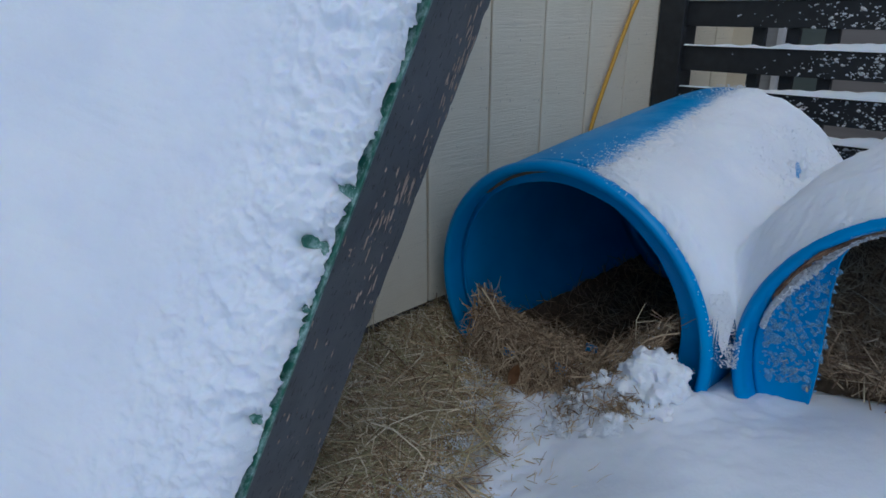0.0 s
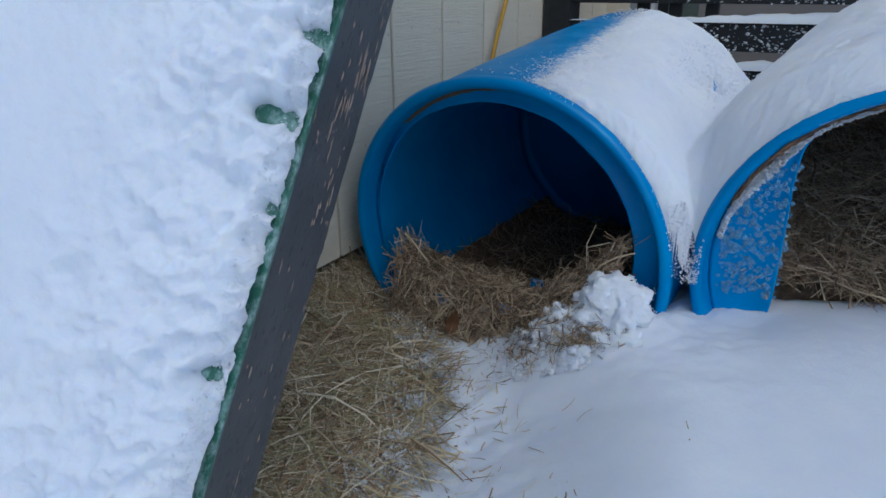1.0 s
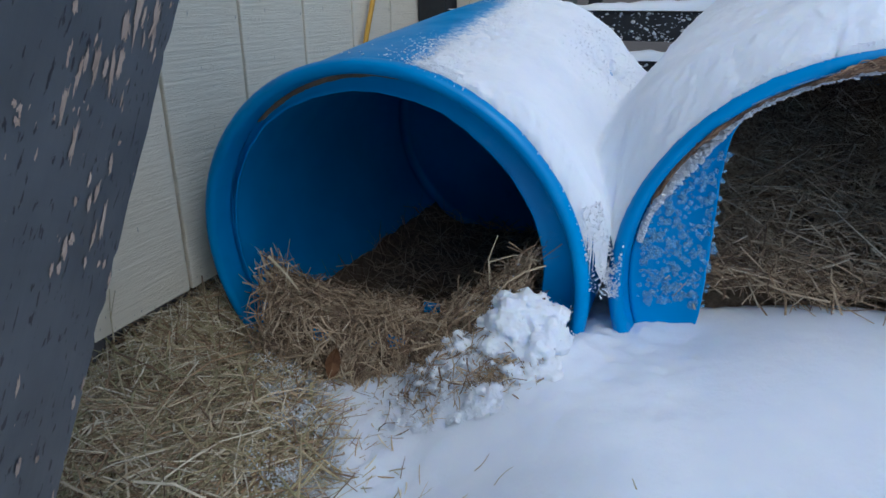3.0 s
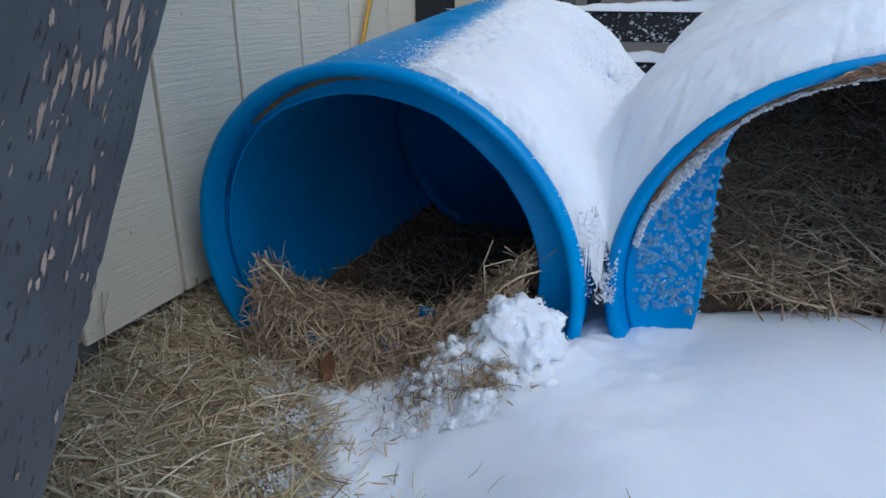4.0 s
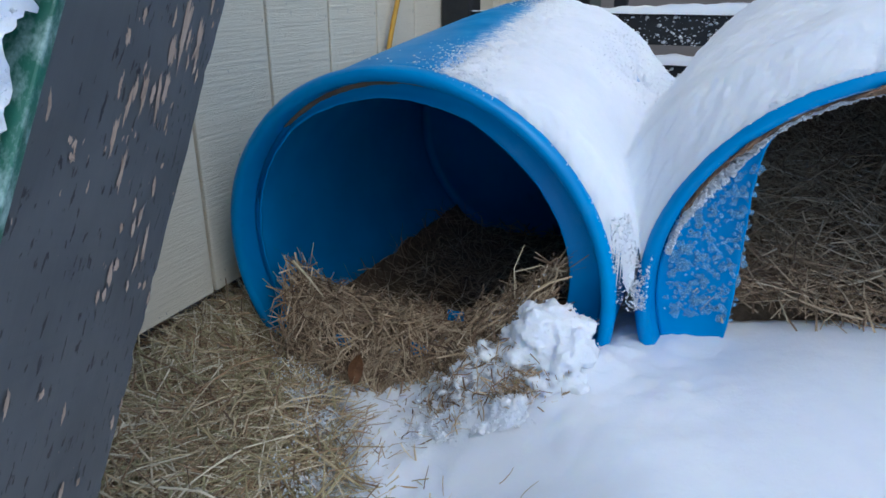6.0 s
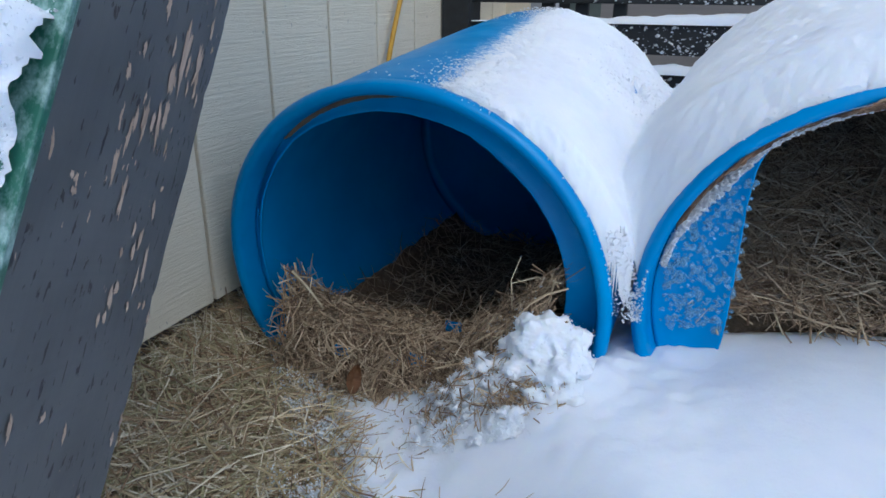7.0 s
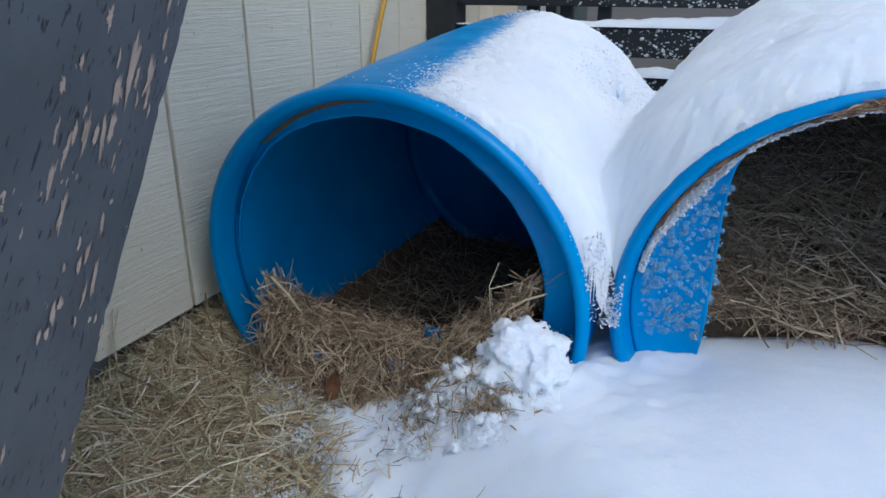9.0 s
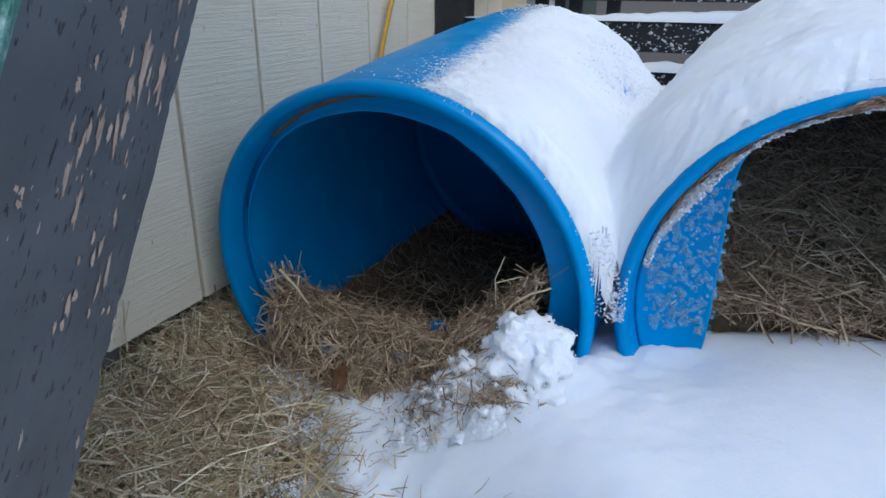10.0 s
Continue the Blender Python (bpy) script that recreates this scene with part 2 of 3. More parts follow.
def snow_height(x, y):
    d = -bare(x, y)
    deep = step(0.06, 0.36, x - calm_line(y)) if y > -1.2 and x > 0 else step(0.0, 0.5, d)
    z = 0.122 + 0.014 * step(0.0, 0.05, d) + 0.10 * deep + 0.055 * step(0.24, 0.62, x) * step(-0.5, 0.0, y)
    z += 0.045 * math.exp(-((x - 0.235) / 0.06) ** 2 - ((y + 0.02) / 0.06) ** 2) * step(-0.01, 0.03, d)
    z += 0.006 * fbm(x, y, 1.0, 4, 2) + (0.006 * fbm(x, y, 2.0, 20, 3) + 0.004 * fbm(x, y, 6.0, 60, 3)) * step(0.26, 0.04, d) + 0.0008 * fbm(x, y, 3.0, 70, 2)
    return z - 0.05 * step(0.004, -0.02, d) - 0.016 * math.exp(-((x - 0.41) / 0.08) ** 2 - ((y - 0.03) / 0.08) ** 2) - 0.25 * step(0.115, 0.16, y) * step(0.30, 0.36, x) * step(0.95, 0.89, x) * step(0.92, 0.84, y)


ground = sheet("ground", spaced(-60, 60, -1.0, 1.2, 0.06, 60), spaced(-60, 60, -1.2, 1.2, 0.06, 60), ground_height, EARTH)
tagged(ground, "bare earth strewn with old hay beneath the snow", "ground", kind="structure")
snow_cover = sheet("snow_cover", spaced(-60, 60, -0.12, 0.85, 0.0075, 60), spaced(-60, 60, -0.62, 0.16, 0.0075, 60), snow_height, SNOW,
                   lambda x, y: bare(x, y) < 0.035)
tagged(snow_cover, "smooth fresh snow lying deep over the yard", "snow", kind="stuff")


# ---- house wall with grooved siding ----
WALL = -0.335
wall = box_part("wall_side", (WALL - 0.12, -0.20, 0.219), (WALL - 0.010, 4.0, 2.6), GROOVE, bevel=0)
tagged(wall, "cream painted wall with vertical grooved wood siding", "wall", kind="structure")
PITCH = 0.1945
first_groove = -PITCH
board_bm = bmesh.new()
box(board_bm, (-0.010, 0.0, 0.0), (0.0, PITCH - 0.0065, 2.35), 0.0025)
siding = part("siding_board", board_bm, CREAM, wall)
siding.location = (WALL, first_groove + 0.00325, 0.213)
for i in range(1, 9):
    o = siding.copy()
    scene.collection.objects.link(o)
    o.location = (WALL, first_groove + PITCH * i + 0.00325, 0.213)
foundation = box_part("foundation", (WALL - 0.13, -0.21, -0.1), (WALL - 0.03, 4.0, 0.221), CONCRETE, bevel=0)
tagged(foundation, "dark concrete foundation below the siding", "foundation", kind="structure")
front_wall = box_part("wall_front", (-4.0, -0.20, -0.1), (WALL - 0.12, -0.08, 2.6), CREAM, bevel=0)
tagged(front_wall, "cream painted house wall behind the leaning sheet", "wall", kind="structure")


# ---- leaning sheet with its edge board and snow ----
OUT, UP_SLOPE = Vector((0.8632, 0.4283, -0.2673)), Vector((0.0496, 0.4572, 0.8880))
OFF = OUT.cross(UP_SLOPE)
LEAN_M = Matrix((OUT, UP_SLOPE, OFF)).transposed().to_4x4()  # x out over the edge, y up the slope, z off the sheet
LEAN_M.translation = (0.187, -0.649, 0.60)
EDGE, TOP = 0.0, 0.0065
lean = new("lean_to_panel")
lean.matrix_world = LEAN_M
tagged(lean, "steep green panel with a flaking dark grey edge board", "lean-to panel")
box_part("sheet", (-0.90, -0.60, 0.0005), (EDGE + 0.003, 1.0, TOP), GREEN, lean, "green sheet, mostly under snow", 0.001)


def edge_board():
    bm = bmesh.new()
    box(bm, (-0.030, -0.58, -0.200), (0.0, 1.0, 0.0), 0)
    long = [e for e in bm.edges if abs(e.verts[0].co.y - e.verts[1].co.y) > 1]
    bmesh.ops.subdivide_edges(bm, edges=long, cuts=320)
    bmesh.ops.bevel(bm, geom=[e for e in bm.edges if e.calc_face_angle(0) > 1.0], offset=0.0025, segments=2, affect="EDGES")
    for v in bm.verts:
        if v.co.z < -0.19:
            v.co.z += 0.0025 * fbm(v.co.x, v.co.y, 0, 14, 4) + 0.006 * step(0.12, 0.5, fbm(0, v.co.y, 3.3, 38, 3))
        v.co.x += 0.0008 * fbm(0, v.co.y, v.co.z, 30, 2)
    return bm


eb = part("edge_board", edge_board(), FLAKY, lean, "dark grey paint flaking off bare wood")
eb.location.x = EDGE


def bare_patches():
    """Patches of bare wood where the paint has flaked, drawn out along the grain: place, size."""
    rng = random.Random(77)
    spots = [(0.112, -0.132, 0.028, 0.0075), (0.098, -0.121, 0.014, 0.0065), (0.116, -0.161, 0.020, 0.0080), (0.082, -0.125, 0.012, 0.0050),
             (0.072, -0.096, 0.016, 0.0036), (0.076, -0.116, 0.017, 0.0030), (0.070, -0.084, 0.010, 0.0030), (0.063, -0.080, 0.013, 0.0024),
             (0.075, -0.108, 0.008, 0.0030), (0.047, -0.073, 0.013, 0.0026), (0.036, -0.092, 0.016, 0.0036), (0.035, -0.147, 0.009, 0.0034),
             (0.005, -0.157, 0.017, 0.0036), (0.012, -0.130, 0.009, 0.0026), (0.018, -0.137, 0.010, 0.0028), (-0.003, -0.148, 0.011, 0.0026),
             (-0.006, -0.119, 0.006, 0.0045), (0.142, -0.170, 0.011, 0.0028), (0.124, -0.088, 0.007, 0.0040)]
    for _ in range(150):
        y = rng.uniform(-0.5, 0.75)
        z = -0.006 - 0.19 * rng.random() ** (0.45 if y > 0.1 else 0.75)
        spots.append((y, z, rng.uniform(0.002, 0.009), rng.uniform(0.0012, 0.0030)))
    for _ in range(36):
        spots.append((rng.gauss(0.27, 0.05), rng.gauss(-0.165, 0.018), rng.uniform(0.005, 0.015), rng.uniform(0.0015, 0.0045)))
    verts, faces = [], []
    for y, z, size, wide in spots:
        if not -0.196 < z < -0.009:
            continue
        k, lean_by, off = len(verts), radians(rng.gauss(9, 5)), rng.uniform(0, 90)
        for i in range(28):
            a = 2 * math.pi * (i + 0.37) / 28
            r = 1 + 0.6 * noise.noise((1.3 * math.cos(a), 1.3 * math.sin(a), off)) + 0.9 * noise.noise((5 * math.cos(a), 5 * math.sin(a), off)) + rng.uniform(-0.22, 0.22)
            u, v = 0.52 * size * math.cos(a) * abs(math.cos(a)) ** -0.35 * r, 0.72 * wide * math.sin(a) * r
            verts.append((0.0006, y + u * math.cos(lean_by) - v * math.sin(lean_by), z + u * math.sin(lean_by) + v * math.cos(lean_by)))
        verts.append((0.0014, y, z))
        faces += [(k + i, k + (i + 1) % 28, k + 28) for i in range(28)]
    return verts, faces


patches = pydata("bare_wood_patch", *bare_patches(), BAREWOOD, lean)
tagged(patches, "pale bare wood where dark paint has flaked off", kind="stuff")
box_part("far_edge_board", (-0.90, -0.58, -0.200), (-0.87, 1.0, 0.0), FLAKY, lean)
for x in (-0.60, -0.30):
    box_part("rafter", (x, -0.56, -0.110), (x + 0.038, 0.95, 0.0), BLACK, lean)
box_part("top_rail", (-0.865, 0.93, -0.195), (-0.032, 0.968, -0.112), BLACK, lean)
box_part("prop", (-0.75, 0.85, -0.455), (-0.71, 0.89, -0.112), BLACK, lean)


BARE_SPOTS = ((-0.022, 0.036, 0.009), (-0.006, 0.088, 0.008), (-0.012, -0.123, 0.008), (-0.004, -0.02, 0.005))


def sheet_snow_depth(x, s):
    """Depth of the snow on the leaning sheet; below 0 the green shows."""
    e = 0.001 - x
    near = step(0.15, 0.02, e)
    d = 0.012 + 0.015 * step(0.0, 0.05, e) + 0.006 * fbm(x, s, 9.0, 6, 3) + 0.007 * fbm(x, s, 0.3, 26, 3) * near
    for size, depth in ((40, 0.016), (85, 0.010), (190, 0.005)):
        d += depth * (0.22 - abs(noise.noise((x * size, s * size, size * 0.37)))) * (0.10 + 0.90 * near)
    d -= 0.026 * step(0.0030, -0.001, e + 0.0050 * fbm(0, s, 2.0, 38, 4) + 0.0012)
    for bx, bs, r in BARE_SPOTS:
        d -= 0.034 * math.exp(-(((x - bx) / r) ** 2 + ((s - bs) / (r * 0.7)) ** 2) * max(0.35, 1.1 + 1.1 * fbm(x, s, 3.0, 75, 3)))
    return d


sheet_snow = sheet("snow_on_panel", spaced(-0.90, EDGE - 0.0004, -0.16, EDGE - 0.0004, 0.0015, 1), spaced(-0.60, 1.0, -0.36, 0.36, 0.0018, 1),
                   sheet_snow_depth, SNOW)
sheet_snow.matrix_world = LEAN_M @ Matrix.Translation((0, 0, TOP))
tagged(sheet_snow, "fluffy wet snow sticking to the green panel", "snow", kind="stuff")


# ---- blue barrels lying on their sides ----
LENGTH = 0.735
HEAD = 0.037  # depth of the barrel heads behind the front of the rim


def turned(name, count, profile, parent):
    """A ring swept round local y; profile(angle) lists (y, radius)."""
    bm, rings = bmesh.new(), []
    for k in range(count):
        a = 2 * math.pi * k / count
        rings.append([bm.verts.new((r * math.cos(a), y, r * math.sin(a))) for y, r in profile(a)])
    for k in range(count):
        a, b = rings[k], rings[(k + 1) % count]
        for i in range(len(a) - 1):
            bm.faces.new((a[i], b[i], b[i + 1], a[i + 1]))
    bmesh.ops.remove_doubles(bm, verts=bm.verts, dist=1e-5)
    bmesh.ops.recalc_face_normals(bm, faces=bm.faces)
    return shade(part(name, bm, DUSTED if name == "shell" else BLUE, parent))


def barrel(name, opening, m, label):
    """Axis along local y from the cut front at 0; opening(angle) is the radius of the cut."""
    e = LENGTH
    shell = [(e - 0.03, 0.2860), (e - 0.045, 0.2895), (e * 0.7, 0.2925), (e * 0.35, 0.2925), (0.065, 0.290), (0.052, 0.2865), (0.0335, 0.2865),
             (0.037, 0.2815), (0.12, 0.2845), (e - 0.04, 0.2845), (e - 0.031, 0.2810), (e - 0.03, 0.2860)]
    rim = [(0.0335, 0.2864), (0.024, 0.2905), (0.010, 0.2925), (0.002, 0.2895), (-0.002, 0.284), (0.0, 0.277), (0.007, 0.2735), (0.018, 0.2720),
           (0.030, 0.2702), (0.046, 0.2695), (0.046, 0.2800), (0.0335, 0.2864)]
    rear = [(e - 0.0295, 0.2855), (e - 0.012, 0.288), (e - 0.002, 0.282), (e, 0.272), (e - 0.012, 0.262), (e - 0.014, 0.0)]

    def head(a):
        c, s = math.cos(a), math.sin(a)
        cut = opening(a) + 0.0035 * noise.noise((3 * c, 3 * s, 1.7)) + 0.0012 * noise.noise((14 * c, 14 * s, 0.7))
        y = HEAD - 0.0005 + 0.002 * noise.noise((2 * c, 2 * s, 4))
        return [(HEAD + dy, r) for dy, r in ((0.006, 0.2692), (0.0002, 0.2692), (0.0035, 0.2645), (0.0025, cut + 0.006), (y - HEAD, cut + 0.002), (y - HEAD + 0.001, cut),
                                             (y - HEAD + 0.005, cut), (0.0065, cut + 0.003), (0.0075, 0.2645), (0.008, 0.2692), (0.006, 0.2692))]

    ob = new(name)
    ob.matrix_world = m
    turned("shell", 160, lambda a: shell, ob)
    turned("front_rim", 160, lambda a: rim, ob)
    turned("front_head", 192, head, ob)
    turned("rear_head", 96, lambda a: rear, ob)
    return tagged(ob, label, "barrel", "barrels used as kennels")


def round_cut(a):
    left = 0.5 - 0.5 * math.cos(a)
    whole = 0.226 + 0.036 * left ** 1.3 + 0.008 * max(0, math.sin(a)) * (1 - left)
    return whole if math.sin(a) > -0.05 else min(whole, 0.112 / -math.sin(a))


def arched_cut(a):
    c, s = math.cos(a), math.sin(a)
    side, k = 0.177 / max(1e-6, abs(c)), 0.018
    if s < -0.2 or side > 0.5:
        return min(0.2615, side)
    return -k * math.log(math.exp(-0.2615 / k) + math.exp(-side / k))


TIP = 5.9
FIRST = pose(0, 0, 0.2925, TIP, 0, 0)
SECOND = pose(0.602, 0.035, 0.3225, TIP, 0, 1.0)
barrel_a = barrel("plastic_barrel", round_cut, FIRST, "blue plastic barrel on its side with a round cut opening")
barrel_b = barrel("plastic_barrel", arched_cut, SECOND, "blue plastic barrel on its side with an arched doorway")


# ---- snow lying over the two barrels ----
def soft_max(k, *v):
    top = max(v)
    return top + k * math.log(sum(math.exp((a - top) / k) for a in v))


def drum_top(x, y, x0, z0, r):
    d = abs(x - x0)
    return z0 + math.tan(radians(TIP)) * y + (math.sqrt(r * r - d * d) if d < r * 0.985 else math.sqrt(r * r * 0.03) - (d - r * 0.985) * 6)


def snow_start(y):
    return 0.070 - 0.078 * y


def rim_front(x, x0, y0):
    """Where the tilted rim of a barrel stands, by x: its top leans forward."""
    return y0 - math.sin(radians(TIP)) * math.sqrt(max(0.0, 0.2925 ** 2 - (x - x0) ** 2))


def barrel_snow(x, y):
    y1, yy = y - rim_front(x, 0.0, 0.0), y - rim_front(x, 0.602, 0.035)
    e = x - snow_start(y) + 0.022 * fbm(x * 0.35, y, 0.5, 26, 4)
    rear = step(LENGTH + 0.012, LENGTH - 0.06, y)
    front = y1 + 0.004 * fbm(x, y, 0.3, 60, 3) + 0.002 * fbm(x, y, 0.6, 130, 2) + 0.004 * fbm(x, y, 0.9, 18, 2)
    t1 = -0.010 + 0.014 * step(-0.02, 0.012, e) + 0.024 * step(0.0, 0.15, x - snow_start(y)) * step(0.004, 0.036, front) * (0.35 + 0.65 * step(0.7, 0.4, y))
    t1 -= 0.022 * step(0.016, 0.005, front)
    t1 -= (0.036 + 0.03 * fbm(x, y, 2.2, 50, 3)) * math.exp(-((x - 0.236) / 0.022) ** 2 - ((y - 0.47) / 0.09) ** 2)
    t1 += 0.005 * fbm(x, y, 0, 60, 4) * step(0.10, 0.02, x - snow_start(y))
    front = yy + 0.014 + 0.003 * fbm(x, y, 1.3, 60, 4) + 0.0015 * fbm(x, y, 1.6, 130, 3) + 0.004 * fbm(x, y, 1.9, 18, 2)
    t2 = 0.003 - 0.022 * step(0.020, 0.005, front) + (0.044 + 0.014 * step(0.45, 0.33, x) * step(0.5, 0.2, y) - 0.010 * step(0.3, 0.6, y) * step(0.55, 0.40, x)) * step(0.004, 0.075, front)
    t2 += 0.004 * fbm(x, y, 4, 7, 2) * step(0.0, 0.04, front)
    t1 -= 0.05 * step(0.0115, 0.006, y1)
    t2 -= 0.05 * step(0.0035, -0.002, yy)
    t1, t2 = max(t1, -0.012), max(t2, -0.012)
    a = drum_top(x, y, 0.0, 0.2925, 0.2925 + t1 - 0.05 * (1 - rear))
    b = drum_top(x, y - 0.035, 0.602, 0.3225, 0.2925 + t2 - 0.05 * (1 - rear))
    b -= 20.0 * max(0.0, -0.002 - yy)
    fill = 0.292 + 0.192 * step(-0.03, 0.27, y) + 0.03 * y + 0.005 * fbm(x, y, 2, 9, 2) - 0.04 * (1 - rear)
    fill -= 3.0 * max(0.0, 0.10 - x) + 3.0 * max(0.0, x - 0.75)
    h = soft_max(0.024, soft_max(0.012, a, b), fill) - 0.003
    return h + step(0.05, 0.10, min(y1, yy)) * 0.0035 * fbm(x, y, h, 26, 3) + 0.0016 * fbm(x, y, h, 80, 3)


barrel_cap = sheet("snow_on_barrels", [float(v) for v in np.arange(-0.10, 0.82, 0.003)], [float(v) for v in [*np.arange(-0.030, 0.08, 0.0018), *np.arange(0.08, LENGTH + 0.012, 0.004)]], barrel_snow, SNOW,
                   lambda x, y: (y > rim_front(x, 0.0, 0.0) + 0.006 if x < 0.284 else y > 0.004 if x < 0.311 else y > rim_front(x, 0.602, 0.035) - 0.002) and x > snow_start(y) - 0.06
                   and (y > 0.12 or not 0.276 < x < 0.33 or barrel_snow(x, y) > 0.312 + 0.012 * fbm(x, y, 5.5, 60, 3)))
tagged(barrel_cap, "thick fresh snow heaped over and between the blue barrels", "snow", kind="stuff")


# ---- hay ----
def blades(name, count, place, mat, length=(0.05, 0.15), width=(0.0012, 0.003), seed=1, wild=0.16):
    """Bent hay blades; place(rng) gives a point, the two tangents there and the normal."""
    rng = random.Random(seed)
    verts, faces = [], []
    for _ in range(count):
        spot = place(rng)
        if spot is None:
            continue
        p, u, v, w = spot
        a = rng.uniform(0, 2 * math.pi)
        along = (u * math.cos(a) + v * math.sin(a) + w * rng.gauss(0, wild)).normalized()
        across = along.cross(w + Vector((rng.gauss(0, 0.35), rng.gauss(0, 0.35), 0))).normalized()
        size, half = rng.uniform(*length) * rng.uniform(0.6, 1.0), rng.uniform(*width) / 2
        bend, lift = rng.gauss(0, wild * 0.45) * size, rng.gauss(0, 0.05) * size
        k = len(verts)
        for j in range(4):
            t = j / 3 - 0.5
            mid = p + along * (t * size) + across * (bend * (1 - 4 * t * t)) + w * (lift * (1 - 4 * t * t))
            taper = half * (1.0 - 0.55 * abs(t) * 2 * (t > 0))
            verts += [mid - across * taper, mid + w * half * 0.5, mid + across * taper]
        for j in range(3):
            q = k + 3 * j
            faces += [(q, q + 1, q + 4, q + 3), (q + 1, q + 2, q + 5, q + 4)]
    return pydata(name, verts, faces, mat)


def on_field(x, y, z_of, rng, up=(0.0, 0.02)):
    e = 0.01
    z = z_of(x, y)
    u = Vector((e, 0, z_of(x + e, y) - z)).normalized()
    v = Vector((0, e, z_of(x, y + e) - z)).normalized()
    w = u.cross(v).normalized()
    return Vector((x, y, z)) + w * rng.uniform(*up), u, v, w


def hay_floor(x, y):
    return 0.114 + 0.014 * fbm(x, y, 0, 8, 3) + 0.05 * step(-0.22, -0.33, x) * step(-0.4, 0.0, y)


def floor_top(x, y):
    return max(hay_floor(x, y), snow_height(x, y) - 0.006) if bare(x, y) < 0.03 else hay_floor(x, y)


def floor_spot(rng):
    x, y = rng.uniform(-0.36, 0.26), rng.uniform(-0.62, 0.06)
    over = x - snow_line(y)
    if over > 0 and rng.random() > 0.25 * math.exp(-over / 0.012):
        return None
    return on_field(x, y, floor_top, rng, (0.0, 0.036))


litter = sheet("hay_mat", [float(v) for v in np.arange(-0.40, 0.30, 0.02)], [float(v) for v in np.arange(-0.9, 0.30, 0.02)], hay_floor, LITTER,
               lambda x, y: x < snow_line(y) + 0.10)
tagged(litter, "matted layer of old hay on the ground", "hay", kind="stuff")
loose = blades("loose_hay", 25000, floor_spot, HAY, (0.05, 0.20), (0.0008, 0.0030), seed=3, wild=0.15)
tagged(loose, "pale dry hay strewn over the ground by the wall", "hay", kind="stuff")


def thin_spot(rng):
    y = rng.uniform(-0.50, -0.04)
    x = snow_line(y) + rng.expovariate(22)
    return on_field(x, y, floor_top, rng, (0.0, 0.009)) if fbm(x, y, 6.1, 20, 3) > -0.15 else None


thin = blades("buried_hay", 1100, thin_spot, HAY, (0.010, 0.055), (0.0008, 0.0024), seed=9, wild=0.10)
tagged(thin, "short bits of hay half buried at the snow's edge", "hay", kind="stuff")


def nest_rim(x):
    """Height of the hay heaped over the lip of the first barrel."""
    return 0.216 + 0.9 * (x + 0.02) ** 2 + 0.05 * step(0.06, 0.24, x) + 0.03 * step(-0.16, -0.215, x)


def nest(x, y):
    top = nest_rim(x) + 0.010 * fbm(x, y, 0, 16, 3)
    out = 0.115 + (top - 0.115) * step(-0.046 - 0.014 * fbm(x, 0, 0, 9, 2), -0.005, y)
    inside = top - 0.085 * step(0.01, 0.14, y) + 1.6 * max(0.0, abs(x) - 0.15) ** 1.5
    return out if y < 0.0 else inside


def nest_spot(rng):
    x = rng.uniform(-0.19, 0.215)
    y = rng.uniform(-0.07, 0.05) if rng.random() < 0.75 else rng.uniform(0.05, 0.68)
    if x > 0.10 and y < -0.03 and rng.random() < 0.75:
        return None
    return on_field(x, y, nest, rng, (0.0, 0.02) if abs(x) < 0.17 else (0.0, 0.008))


def in_drum(x, y, z, x0, z0, y0, r):
    return y > y0 and math.hypot(x - x0, z - z0 - math.tan(radians(TIP)) * (y - y0)) < r


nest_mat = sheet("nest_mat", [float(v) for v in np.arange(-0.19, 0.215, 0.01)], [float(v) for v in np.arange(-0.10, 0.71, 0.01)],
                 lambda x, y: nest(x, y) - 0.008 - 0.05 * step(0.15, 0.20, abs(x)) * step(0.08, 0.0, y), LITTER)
tagged(nest_mat, "packed hay bed inside the blue barrel", "hay", kind="stuff")
nest_hay = blades("nest_hay", 7600, nest_spot, OLD_HAY, (0.03, 0.12), (0.0008, 0.0027), seed=5, wild=0.27)
tagged(nest_hay, "brown hay spilling over the lip of the blue barrel", "hay", kind="stuff")


def bed(x, y):
    r = abs(x - 0.602)
    return 0.285 + 0.22 * step(0.05, 0.75, y) + 0.012 * fbm(x, y, 6, 14, 3) + 0.5 * max(0.0, r - 0.15) ** 1.5 - 0.01 * step(0.09, 0.05, y)


def bed_spot(rng):
    x, y = rng.uniform(0.36, 0.84), rng.uniform(0.105, 0.7)
    z = bed(x, y)
    return on_field(x, y, bed, rng, (0.0, 0.03)) if in_drum(x, y, z + 0.02, 0.602, 0.3225, 0.06, 0.235) else None


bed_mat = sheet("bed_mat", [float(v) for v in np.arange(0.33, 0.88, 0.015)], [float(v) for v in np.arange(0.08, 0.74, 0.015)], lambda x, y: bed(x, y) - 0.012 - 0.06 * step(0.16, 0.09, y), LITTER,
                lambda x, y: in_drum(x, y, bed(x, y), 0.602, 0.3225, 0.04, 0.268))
tagged(bed_mat, "packed hay bed inside the second blue barrel", "hay", kind="stuff")
bed_hay = blades("bed_hay", 7000, bed_spot, OLD_HAY, (0.05, 0.15), (0.0011, 0.0030), seed=7, wild=0.2)
tagged(bed_hay, "dry hay filling the second blue barrel", "hay", kind="stuff")


